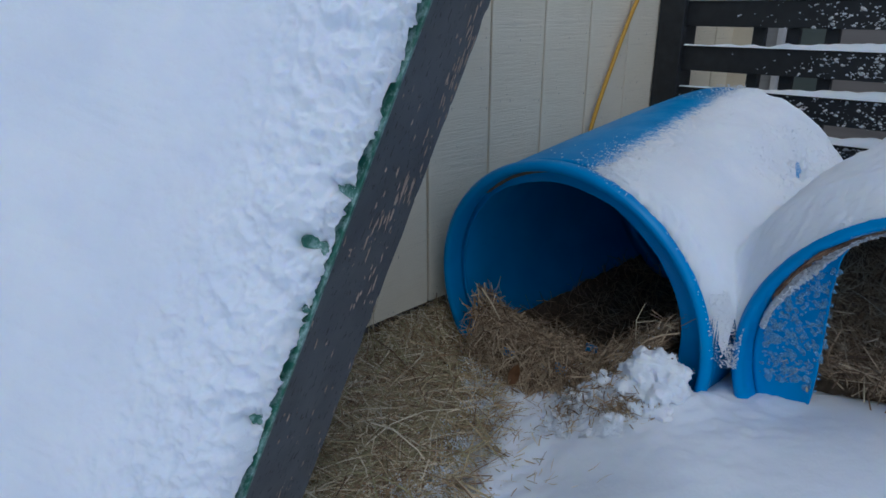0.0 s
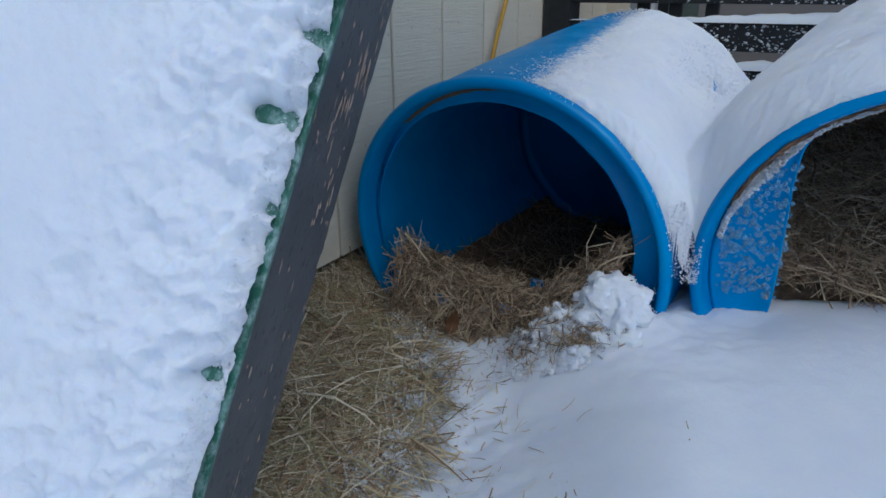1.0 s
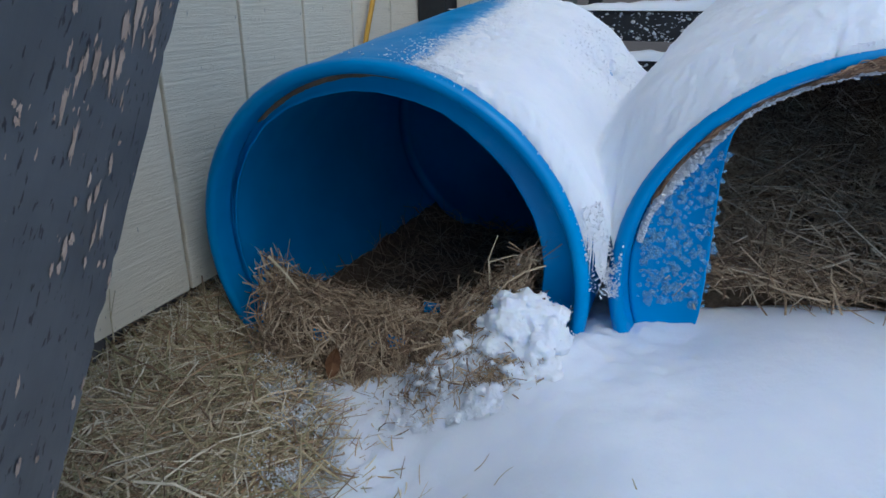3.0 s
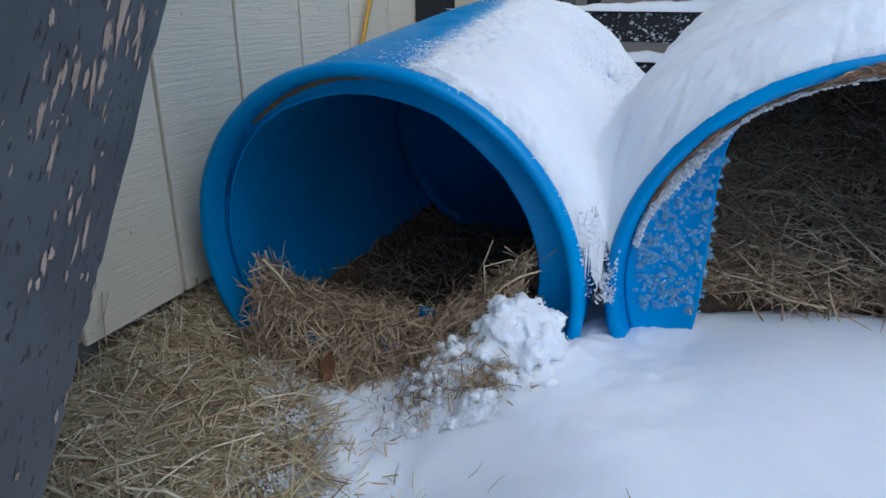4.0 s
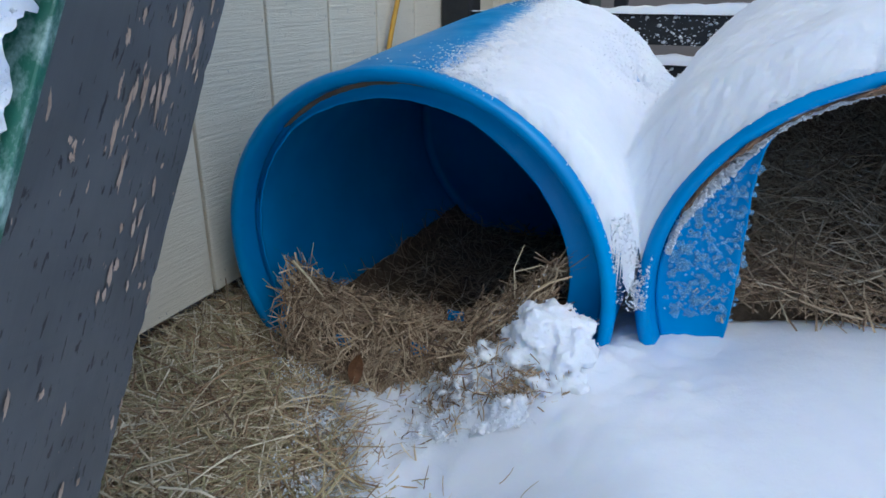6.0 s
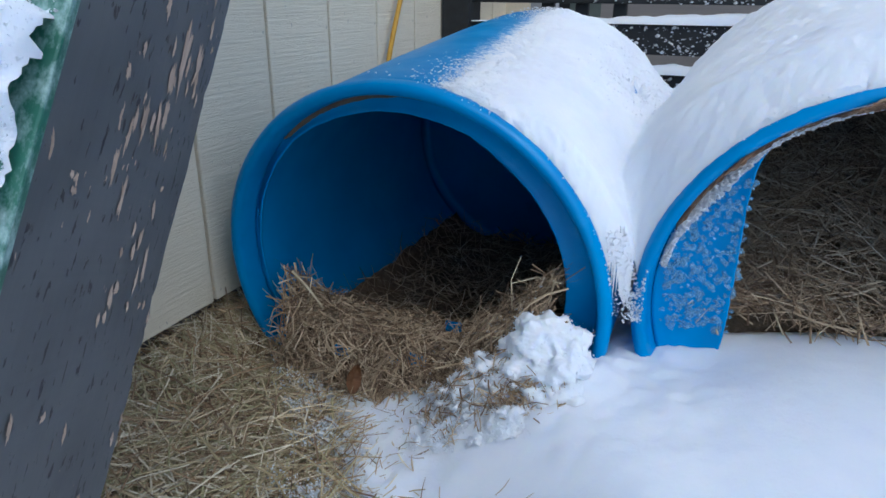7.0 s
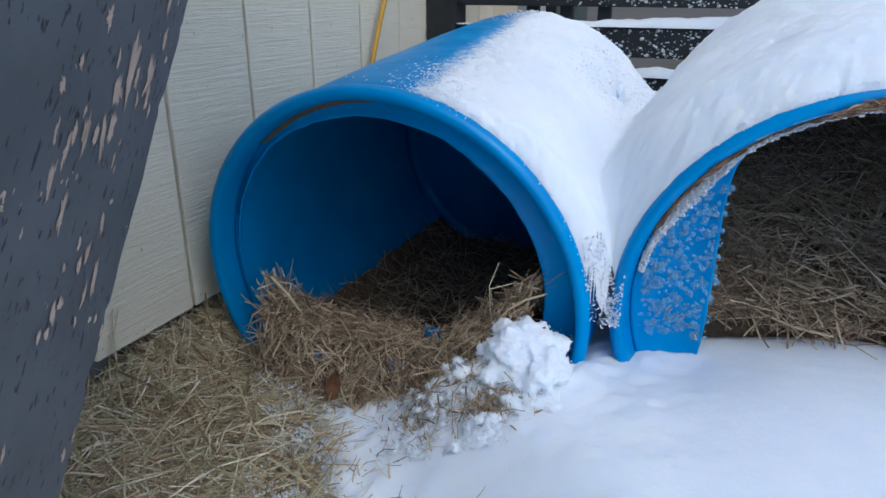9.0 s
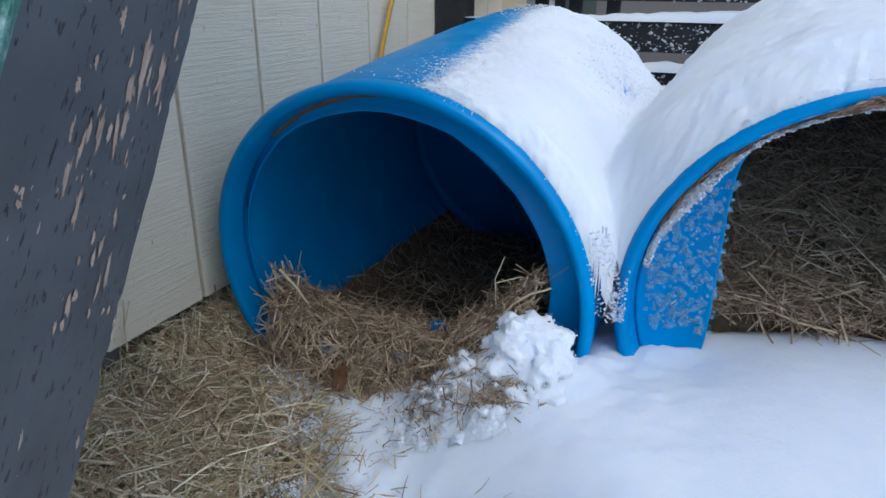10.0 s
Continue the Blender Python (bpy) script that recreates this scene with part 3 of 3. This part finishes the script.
# ---- slatted fence behind the barrels ----
FENCE = 0.955
fence = new("slatted_fence")
fence.location = (0, FENCE, 0)
tagged(fence, "black painted slatted wooden fence dusted with snow", "fence")
box_part("post", (WALL + 0.004, -0.02, 0.0), (WALL + 0.080, 0.07, 1.30), BLACK, fence)
BATTENS = (-0.077, 0.009, 0.102, 0.45, 0.80, 1.15, 1.5, 1.85, 2.2)
SLATS = [0.205, 0.320, 0.436, 0.550, 0.664, 0.784, 0.900]
for z in SLATS:
    box_part("slat", (WALL + 0.075, 0.0, z), (2.4, 0.022, z + 0.068), BLACK, fence)
for x in BATTENS:
    box_part("batten", (x, 0.0225, 0.15), (x + 0.032, 0.045, 1.1), BLACK, fence)


def cap(z):
    xs, ys = [float(v) for v in np.arange(WALL + 0.08, 2.4, 0.012)], [float(v) for v in np.linspace(-0.006, 0.028, 7)]
    return sheet("snow_cap", xs, ys, lambda x, y: z + 0.068 + (0.004 + 0.024 * step(-0.2, 0.45, x) + 0.006 * fbm(x, z, 0, 18, 3)) * (1 - ((y - 0.011) / 0.0175) ** 2), SNOW)


for z in SLATS:
    c = cap(z)
    c.location.y = FENCE
    tagged(c, "thin ridge of snow lying on a fence slat", "snow", "snow on fence slats", kind="stuff")



# ---- house wing seen through the slats ----
HOUSE = 1.5
# The grey of wall_shadow stands in for shade on the house wall.
for lo, hi, name, mat, label in ((-0.60, -0.25, "wall_cream", CREAM, "cream siding of the house behind the fence"),
                                 (-0.25, -0.18, "wall_shadow", GREY, "shaded strip of house wall behind the fence, shade painted grey"),
                                 (-0.12, -0.02, "wall_green", None, "grey green panel behind the fence"),
                                 (-0.02, 4.0, "wall_taupe", None, "taupe siding of the house behind the fence")):
    mat = mat or (SAGE if "green" in name else TAUPE)
    o = box_part(name, (lo, HOUSE, -0.1), (hi, HOUSE + 0.1, 2.6), mat, bevel=0)
    tagged(o, label, "wall", kind="structure")
o = box_part("trim", (-0.18, HOUSE - 0.02, -0.1), (-0.16, HOUSE + 0.1, 2.6), TRIM)
tagged(o, "white corner trim of the house", "trim", kind="structure")
# Black colour here stands in for the shade inside the recess.
o = box_part("wall_dark", (-0.16, HOUSE + 0.02, -0.1), (-0.12, HOUSE + 0.1, 2.6), BLACK, bevel=0)
tagged(o, "black strip standing in for a shaded recess beside the white trim", "wall", kind="structure")


# ---- yellow cable on the wall ----
def tube(points, radius):
    cu = bpy.data.curves.new("cable", "CURVE")
    cu.dimensions, cu.bevel_depth, cu.bevel_resolution = "3D", radius, 3
    s = cu.splines.new("NURBS")
    s.points.add(len(points) - 1)
    for q, p in zip(s.points, points):
        q.co = (*p, 1)
    s.use_endpoint_u, s.order_u = True, 4
    return cu


cable = new("extension_cable", tube([(-0.31, 1.02, 1.15), (-0.312, 0.87, 0.98), (-0.318, 0.778, 0.860), (-0.318, 0.714, 0.755), (-0.318, 0.657, 0.657), (-0.318, 0.604, 0.558),
                                     (-0.316, 0.574, 0.48), (-0.312, 0.54, 0.38), (-0.31, 0.50, 0.20), (-0.30, 0.45, 0.12)], 0.0055))
cable.data.materials.append(CABLE)
tagged(cable, "yellow extension cable hanging along the cream wall", "cable")


# ---- snow clumps, flecks and fringes ----
def clumps(name, count, place, seed, label, detail=1, mat=SNOW):
    """Small rough lumps of snow; place(rng) gives a centre and three half sizes."""
    rng = random.Random(seed)
    seed_bm = bmesh.new()
    bmesh.ops.create_icosphere(seed_bm, subdivisions=detail, radius=1.0)
    base = [v.co.copy() for v in seed_bm.verts]
    tris = [[v.index for v in f.verts] for f in seed_bm.faces]
    seed_bm.free()
    verts, faces = [], []
    for _ in range(count):
        spot = place(rng)
        if spot is None:
            continue
        c, size = spot
        k, off = len(verts), Vector((rng.uniform(0, 90), rng.uniform(0, 90), rng.uniform(0, 90)))
        turn = Euler((rng.uniform(-0.4, 0.4), rng.uniform(-0.4, 0.4), rng.uniform(-0.4, 0.4))).to_matrix()
        for b in base:
            r = 1.0 + 0.5 * noise.noise(b * 1.2 + off) + 0.28 * noise.noise(b * 2.7 + off) + 0.12 * noise.noise(b * 6 + off) + 0.06 * noise.noise(b * 14 + off) if detail > 3 else 1.0 + 0.7 * noise.noise(b * 1.4 + off) + 0.4 * noise.noise(b * 3.3 + off)
            verts.append(Vector(c) + turn @ Vector([b[i] * size[i] * r for i in range(3)]))
        faces += [[k + i for i in t] for t in tris]
    return tagged(pydata(name, verts, faces, mat, smooth=True), label, "snow", kind="stuff")


def bell(x, y, cx, cy, rx, ry):
    return math.exp(-((x - cx) / rx) ** 2 - ((y - cy) / ry) ** 2)


def nest_snow(x, y):
    """Fluffy snow banked against the spilled hay and the lip of the first barrel."""
    z = min(snow_height(x, y), 0.215) + 0.058 * bell(x, y, 0.240, -0.030, 0.058, 0.072) + 0.032 * bell(x, y, 0.145, -0.060, 0.055, 0.045)
    z += 0.010 * fbm(x, y, 0.7, 24, 3) + 0.005 * fbm(x, y, 3.7, 62, 3)
    z -= 0.030 * step(0.20, 0.13, x) * step(-0.05, 0.28, fbm(x, y, 8.8, 34, 3))
    return z - 0.06 * (step(0.075, 0.045, x) + step(0.285, 0.305, x)) - 0.030 * bell(x, y, 0.215, -0.100, 0.034, 0.009)


o = sheet("snow_on_hay", [float(v) for v in np.arange(0.04, 0.31, 0.0018)], [float(v) for v in np.arange(-0.150, -0.004, 0.0018)], nest_snow, SNOW)
tagged(o, "lumpy snow clinging to the spilled hay", "snow", kind="stuff")


def heap(rng):
    """Lumps of the bank of snow: the high one by the barrel, then lower ones over the hay."""
    pick = rng.random()
    if pick < 0.50:
        d = Vector((rng.gauss(0, 1), rng.gauss(0, 1), rng.gauss(0, 1))).normalized() * rng.random() ** 0.45 * rng.uniform(0.85, 1.2)
        a = rng.uniform(0.008, 0.017)
        return (0.222 + 0.046 * d.x, -0.040 + 0.030 * d.y + 0.014 * d.z, 0.255 + 0.045 * d.z), (a * 1.1, a, a)
    if pick < 0.72:
        x, y, a = rng.gauss(0.252, 0.020), rng.uniform(-0.10, -0.04), rng.uniform(0.008, 0.015)
    else:
        x, y, a = rng.uniform(0.10, 0.20), rng.gauss(-0.068, 0.020), rng.uniform(0.003, 0.0075)
    return (x, y, nest_snow(x, y) + rng.uniform(-0.004, 0.010)), (a * 1.2, a, a * 0.85)


def melt_together(ob, voxel, fluff, smooth=20):
    """Joins the lumps of a mesh into one soft mass with a fluffy skin."""
    m = ob.modifiers.new("join", "REMESH")
    m.mode, m.voxel_size, m.use_smooth_shade = "VOXEL", voxel, True
    m = ob.modifiers.new("soften", "SMOOTH")
    m.factor, m.iterations = 0.5, smooth
    for size, strength in fluff:
        tex = bpy.data.textures.new(ob.name + "_fluff", "CLOUDS")
        tex.noise_scale, tex.noise_depth = size, 3
        m = ob.modifiers.new("fluff", "DISPLACE")
        m.texture, m.strength, m.texture_coords = tex, strength, "GLOBAL"
    return ob


heap_rng = random.Random(31)
HEAP = [heap(heap_rng) for _ in range(380)]
heap_turn = iter(HEAP)
melt_together(clumps("snow_heap", len(HEAP), lambda rng: next(heap_turn), 31, "cottony heap of snow banked on the spilled hay", 2), 0.0018,
              ((0.012, 0.004), (0.0035, 0.0018), (0.0015, 0.0010)))


def spill_spot(rng):
    if rng.random() < 0.35:
        x, y = rng.gauss(0.215, 0.020), rng.gauss(-0.098, 0.006)
    else:
        x, y = rng.gauss(0.12, 0.045), rng.gauss(-0.075, 0.026)
    return on_field(x, y, lambda u, v: max(min(nest_snow(u, v), 0.26), snow_height(u, v) - 0.012, nest(min(u, 0.2), v)), rng, (-0.008, 0.010))


spilled = blades("spilled_hay", 1300, spill_spot, OLD_HAY, (0.012, 0.060), (0.0008, 0.0026), seed=25, wild=0.35)
tagged(spilled, "dark tangled hay poking out of the snow heap", "hay", kind="stuff")


def scrap(size, seed):
    """A crumpled bit of blue plastic sheet."""
    bm, rows = bmesh.new(), []
    for j in range(7):
        rows.append([bm.verts.new((size * ((i / 6 - 0.5) * 1.5 + 0.2 * noise.noise((i, j, seed))), 0.25 * size * noise.noise((i * 0.7, j * 0.7, seed + 3)),
                                   size * ((j / 6 - 0.5) + 0.2 * noise.noise((i, j, seed + 9))))) for i in range(7)])
    for a, b in zip(rows, rows[1:]):
        for i in range(6):
            bm.faces.new((a[i], a[i + 1], b[i + 1], b[i]))
    bmesh.ops.solidify(bm, geom=bm.faces[:], thickness=0.001)
    return bm


for i, (x, y, z, size) in enumerate(((-0.083, -0.029, 0.193, 0.018), (0.000, -0.025, 0.190, 0.014), (0.037, -0.026, 0.203, 0.019), (0.080, 0.004, 0.250, 0.016))):
    o = part("plastic_scrap", scrap(size, i * 5.3), BLUE)
    o.location = (x, y, z)
    tagged(o, "crumpled scrap of blue plastic tangled in the hay", "plastic scrap", "blue plastic scraps")


def nest_clump(rng):
    x, y = rng.gauss(0.17, 0.06), rng.uniform(-0.12, 0.01)
    if not 0.05 < x < 0.20:
        return None
    a = rng.uniform(0.0007, 0.0024)
    return (x, y, max(nest(min(x, 0.24), y), snow_height(x, y)) + rng.uniform(0.0, 0.012)), (a * 1.2, a, a * 0.8)


def slat_fleck(rng):
    x, z = rng.uniform(-0.12, 1.6), rng.choice(SLATS)
    zz = z + rng.uniform(0.0, 0.064)
    if rng.random() > (0.05 + 0.95 * step(-0.06, 0.30, x)) * step(-0.45, 0.25, fbm(x, zz, 0.0, 46, 3)):
        return None
    a = rng.uniform(0.0005, 0.0023) * rng.choice((1, 1, 1, 1.9))
    return (x, FENCE - 0.0008, zz), (a * 1.5, a * 0.45, a * 0.85)


def head_fleck(rng):
    x, z = rng.uniform(-0.255, -0.165), rng.uniform(-0.05, 0.16)
    if math.hypot(x, z) > 0.262 or x > -0.172:
        return None
    a = rng.choice((1, 1, 1.7)) * rng.uniform(0.0012, 0.0034)
    return SECOND @ Vector((x, HEAD + 0.0012, z)), (a * 1.1, a * 0.18, a * 1.1)


def arch_fringe(rng):
    a = rng.uniform(0.9, 3.0)
    r = rng.uniform(0.2600, 0.2665) - 0.012 * step(2.15, 2.5, a) * step(2.9, 2.6, a) * rng.random()
    s = rng.uniform(0.0006, 0.0026)
    return SECOND @ Vector((r * math.cos(a), rng.uniform(0.030, 0.038), r * math.sin(a))), (s * 1.3, s, s)


def rim_fringe(rng):
    first = rng.random() < 0.5
    a = rng.uniform(0.05, 1.35) if first else rng.uniform(1.2, 3.1)
    if noise.noise((a * 9, 1.0 if first else 5.0, 0)) < rng.uniform(-0.35, 0.35):
        return None
    s = rng.uniform(0.0004, 0.0015)
    m = FIRST if first else SECOND
    return m @ Vector((0.293 * math.cos(a), rng.uniform(-0.001, 0.03), 0.293 * math.sin(a))), (s, s, s)


def dusting(rng):
    y = rng.uniform(-0.02, LENGTH - 0.02)
    x = snow_start(y) - rng.expovariate(40) + 0.01
    if x < -0.15:
        return None
    s = rng.uniform(0.0004, 0.0016)
    return (x, y, drum_top(x, y, 0.0, 0.2925, 0.2925)), (s * 1.4, s * 1.4, s * 0.7)


def edge_patch(rng):
    y = rng.uniform(-0.5, -0.03)
    x = snow_line(y) + rng.gauss(0, 0.03)
    s = rng.uniform(0.0008, 0.0028)
    return (x, y, floor_top(x, y) + 0.004), (s * 1.5, s * 1.5, s * 0.6)


clumps("snow_clump", 500, nest_clump, 11, "crumbs of snow clinging to the spilled hay", 2)
clumps("snow_fleck", 19000, slat_fleck, 12, "wet snow stuck to the black fence slats")
clumps("snow_fleck", 430, head_fleck, 13, "snow flecks stuck to the blue barrel front", 2, WET)
clumps("snow_fringe", 3200, arch_fringe, 14, "crust of snow along the arched doorway")
clumps("snow_fringe", 300, rim_fringe, 15, "crumbs of snow along the barrel rims")
clumps("snow_dusting", 1800, dusting, 16, "fine snow dusted over the blue barrel")
clumps("snow_patch", 1500, edge_patch, 18, "thin patches of snow among the hay")


# ---- hay and dirt caught in the rim of the second barrel ----
def groove_spot(rng):
    a = rng.uniform(0.6, 2.75)
    thick = step(2.05, 1.75, a) + 0.5 * math.exp(-((a - 2.36) / 0.07) ** 2)
    if rng.random() > 0.25 + thick:
        return None
    r = rng.uniform(0.2650, 0.2680 + 0.0140 * min(1.0, thick))
    u = Vector((-math.sin(a), 0, math.cos(a)))
    w = Vector((0, -1, 0))
    return SECOND @ Vector((r * math.cos(a), 0.034 - 0.039 * step(0.264, 0.276, r) + rng.uniform(-0.004, 0.004), r * math.sin(a))), u, u + w * 0.15, w


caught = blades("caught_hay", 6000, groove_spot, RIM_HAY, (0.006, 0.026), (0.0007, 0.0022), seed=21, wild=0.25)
tagged(caught, "brown hay caught in the rim of the blue barrel", "hay", kind="stuff")


def dirt_line():
    """A thin smear of dried mud in the groove behind the rim."""
    bm, rings = bmesh.new(), []
    for k in range(81):
        a = radians(68 + 66 * k / 80)
        half = 0.0034 * (1 + 0.7 * noise.noise((k * 0.17, 0, 0)) + 0.4 * noise.noise((k * 0.7, 3, 0))) * math.sin(math.pi * k / 80) ** 0.6 + 0.0002
        rings.append([bm.verts.new((r * math.cos(a), y, r * math.sin(a))) for y, r in
                      ((0.0330, 0.2696), (HEAD - 0.0006, 0.2690), (HEAD + 0.0018, 0.2672 - half * 0.3), (HEAD + 0.0026, 0.2664 - half))])
    for a, b in zip(rings, rings[1:]):
        for i in range(3):
            bm.faces.new((a[i], b[i], b[i + 1], a[i + 1]))
    return bm


part("dirt_line", dirt_line(), MUD, barrel_a, "dried brown mud in the rim groove")


# ---- loose snow crystals that make the snow's edges soft ----
OCTA = np.array([(1, 0, 0), (-1, 0, 0), (0, 1, 0), (0, -1, 0), (0, 0, 1), (0, 0, -1)], float)
OCTA_FACES = np.array([(0, 2, 4), (2, 1, 4), (1, 3, 4), (3, 0, 4), (2, 0, 5), (1, 2, 5), (3, 1, 5), (0, 3, 5)])


def fuzz(name, count, place, size, seed, label):
    """Many tiny crystals; place(rng) gives a point, or None to skip."""
    rng = random.Random(seed)
    spots = [q for q in (place(rng) for _ in range(count)) if q is not None]
    n = len(spots)
    r = np.random.RandomState(seed)
    turn = np.linalg.qr(r.normal(size=(n, 3, 3)))[0]
    scale = size[0] + (size[1] - size[0]) * r.random_sample((n, 1, 1)) ** 2
    shape = OCTA[None] * (scale * (0.6 + 0.8 * r.random_sample((n, 1, 3))))
    verts = (shape @ turn + np.array([tuple(q) for q in spots])[:, None]).reshape(-1, 3)
    faces = (OCTA_FACES[None] + 6 * np.arange(n)[:, None, None]).reshape(-1, 3)
    return tagged(pydata(name, verts.tolist(), faces.tolist(), SNOW), label, "snow", kind="stuff")


def panel_fuzz(rng):
    x, t = -rng.uniform(0.0008, 0.014), rng.uniform(-0.36, 0.36)
    d = sheet_snow_depth(x, t)
    if d < -0.003 and rng.random() > 0.08:
        return None
    return LEAN_M @ Vector((x, t, TOP + max(d, 0.0) + rng.uniform(-0.0006, 0.0012)))


def rim_fuzz(rng):
    x = rng.uniform(0.05, 0.66)
    first = x < 0.30
    y = (rim_front(x, 0.0, 0.0) + 0.006 if first else rim_front(x, 0.602, 0.035) - 0.002) + rng.uniform(-0.002, 0.030)
    z = barrel_snow(x, y)
    skin = drum_top(x, y, 0.0, 0.2925, 0.2925) if first else drum_top(x, y - 0.035, 0.602, 0.3225, 0.2925)
    if 0.27 < x < 0.33 or not -0.003 < z - skin < 0.007:
        return None
    return Vector((x, y + rng.uniform(-0.002, 0.001), max(z, skin) + rng.uniform(-0.001, 0.0018)))


def line_fuzz(rng):
    y = rng.uniform(-0.022, LENGTH - 0.03)
    x = snow_start(y) + rng.gauss(0.020, 0.014)
    return Vector((x, y, max(barrel_snow(x, y), drum_top(x, y, 0.0, 0.2925, 0.2925)) + rng.uniform(-0.0004, 0.0012)))


def patch_fuzz(rng):
    x, y = rng.gauss(0.234, 0.03), rng.gauss(0.47, 0.09)
    return Vector((x, y, max(barrel_snow(x, y), drum_top(x, y, 0.0, 0.2925, 0.2925)) + rng.uniform(-0.0004, 0.0012))) if y < 0.72 else None


def heap_fuzz(rng):
    if rng.random() < 0.6:
        c, size = rng.choice(HEAP)
        d = Vector((rng.gauss(0, 1), rng.gauss(0, 1), rng.gauss(0, 1))).normalized() * rng.uniform(0.95, 1.3)
        return Vector([c[i] + d[i] * size[i] for i in range(3)])
    x, y = rng.uniform(0.05, 0.30), rng.uniform(-0.148, -0.005)
    under = max(nest(min(x, 0.215), y), snow_height(x, y))
    z = nest_snow(x, y)
    if z < under - 0.004 and rng.random() > 0.10:
        return None
    return Vector((x, y + rng.uniform(-0.002, 0.0), max(z, under if x < 0.2 else z) + rng.uniform(-0.001, 0.003)))


def border_fuzz(rng):
    y = rng.uniform(-0.50, -0.02)
    x = snow_line(y) + rng.gauss(-0.012, 0.048)
    thick = 0.55 + 0.9 * fbm(x, y, 4.4, 24, 3)
    if rng.random() > thick * step(-0.12, 0.02, x - snow_line(y)):
        return None
    return Vector((x, y, floor_top(x, y) + rng.uniform(0.0, 0.036 * step(0.05, -0.02, x - snow_line(y)) + 0.004)))


fuzz("snow_crystals", 9000, panel_fuzz, (0.0002, 0.0008), 41, "loose crystals along the green panel's edge")
fuzz("snow_crystals", 12000, rim_fuzz, (0.0003, 0.0011), 42, "loose crystals along the barrel rims")
fuzz("snow_crystals", 3500, line_fuzz, (0.0003, 0.0010), 43, "powder snow at the edge of the barrel's snow")
fuzz("snow_crystals", 2500, patch_fuzz, (0.0005, 0.0018), 44, "powder snow over a thin spot on the barrel")
fuzz("snow_crystals", 26000, heap_fuzz, (0.0004, 0.0016), 45, "loose crystals on the snow by the spilled hay")
fuzz("snow_crystals", 105000, border_fuzz, (0.0005, 0.0024), 46, "snow sifted over the hay at the snow's edge")


def tip_fuzz(rng):
    x, y = rng.uniform(0.276, 0.326), rng.uniform(0.0, 0.03)
    z = barrel_snow(x, max(y, 0.004))
    return Vector((x, y, z + rng.uniform(-0.010, 0.002))) if 0.306 < z < 0.42 else None


fuzz("snow_crystals", 2600, tip_fuzz, (0.0005, 0.0022), 47, "crumbs of snow wedged between the two barrels")


# ---- single stalks and a dead leaf ----
def stalk(points, radius, label):
    cu = bpy.data.curves.new("straw_stalk", "CURVE")
    cu.dimensions, cu.bevel_depth, cu.bevel_resolution = "3D", radius, 2
    sp = cu.splines.new("POLY")
    sp.points.add(len(points) - 1)
    for i, (q, pt) in enumerate(zip(sp.points, points)):
        q.co, q.radius = (*pt, 1), 1.0 - 0.5 * i / len(points)
    ob = new("straw_stalk", cu)
    ob.data.materials.append(STALK)
    return tagged(ob, label, "straw", "single straw stalks")


stalk([(-0.180, 0.000, 0.292), (-0.150, -0.004, 0.270), (-0.122, -0.012, 0.248)], 0.0022, "thick pale straw stalk on the hay nest")
stalk([(0.475, 0.140, 0.315), (0.482, 0.110, 0.302), (0.492, 0.075, 0.290)], 0.0014, "pale straw stalk before the second hay bed")
stalk([(0.135, -0.020, 0.262), (0.165, -0.035, 0.268), (0.200, -0.055, 0.258)], 0.0010, "thin straw stalk sticking out of the nest")
stalk([(0.165, 0.000, 0.285), (0.160, 0.004, 0.335), (0.171, 0.006, 0.368)], 0.0009, "thin straw stalk standing up in the nest")
stalk([(0.160, 0.004, 0.330), (0.195, 0.004, 0.345), (0.228, 0.002, 0.342)], 0.0009, "bent straw stalk across the barrel opening")
stalk([(-0.322, -0.172, 0.215), (-0.327, -0.166, 0.245), (-0.329, -0.158, 0.281)], 0.0011, "dry grass stalk leaning against the cream wall")
stalk([(-0.318, -0.176, 0.215), (-0.324, -0.168, 0.245), (-0.328, -0.150, 0.276)], 0.0009, "thin grass stalk leaning against the cream wall")
stalk([(0.255, -0.080, 0.243), (0.280, -0.082, 0.245), (0.305, -0.084, 0.240)], 0.0010, "straw tip poking out of the snow")


def leaf():
    bm, rows = bmesh.new(), []
    for i in range(9):
        t = i / 8
        half = 0.011 * math.sin(math.pi * (0.08 + 0.9 * t)) ** 0.8
        rows.append([bm.verts.new((k * half, (t - 0.5) * 0.042, 0.004 * abs(k) + 0.006 * (t - 0.5) ** 2 * 4)) for k in (-1, -0.5, 0, 0.5, 1)])
    for a, b in zip(rows, rows[1:]):
        for k in range(4):
            bm.faces.new((a[k], a[k + 1], b[k + 1], b[k]))
    bmesh.ops.solidify(bm, geom=bm.faces[:], thickness=0.0008)
    return bm


dead_leaf = part("dead_leaf", leaf(), LEAF)
dead_leaf.matrix_world = pose(-0.052, -0.050, 0.165, 62, 18, 35)
tagged(dead_leaf, "curled brown dead leaf caught in the hay", "leaf")
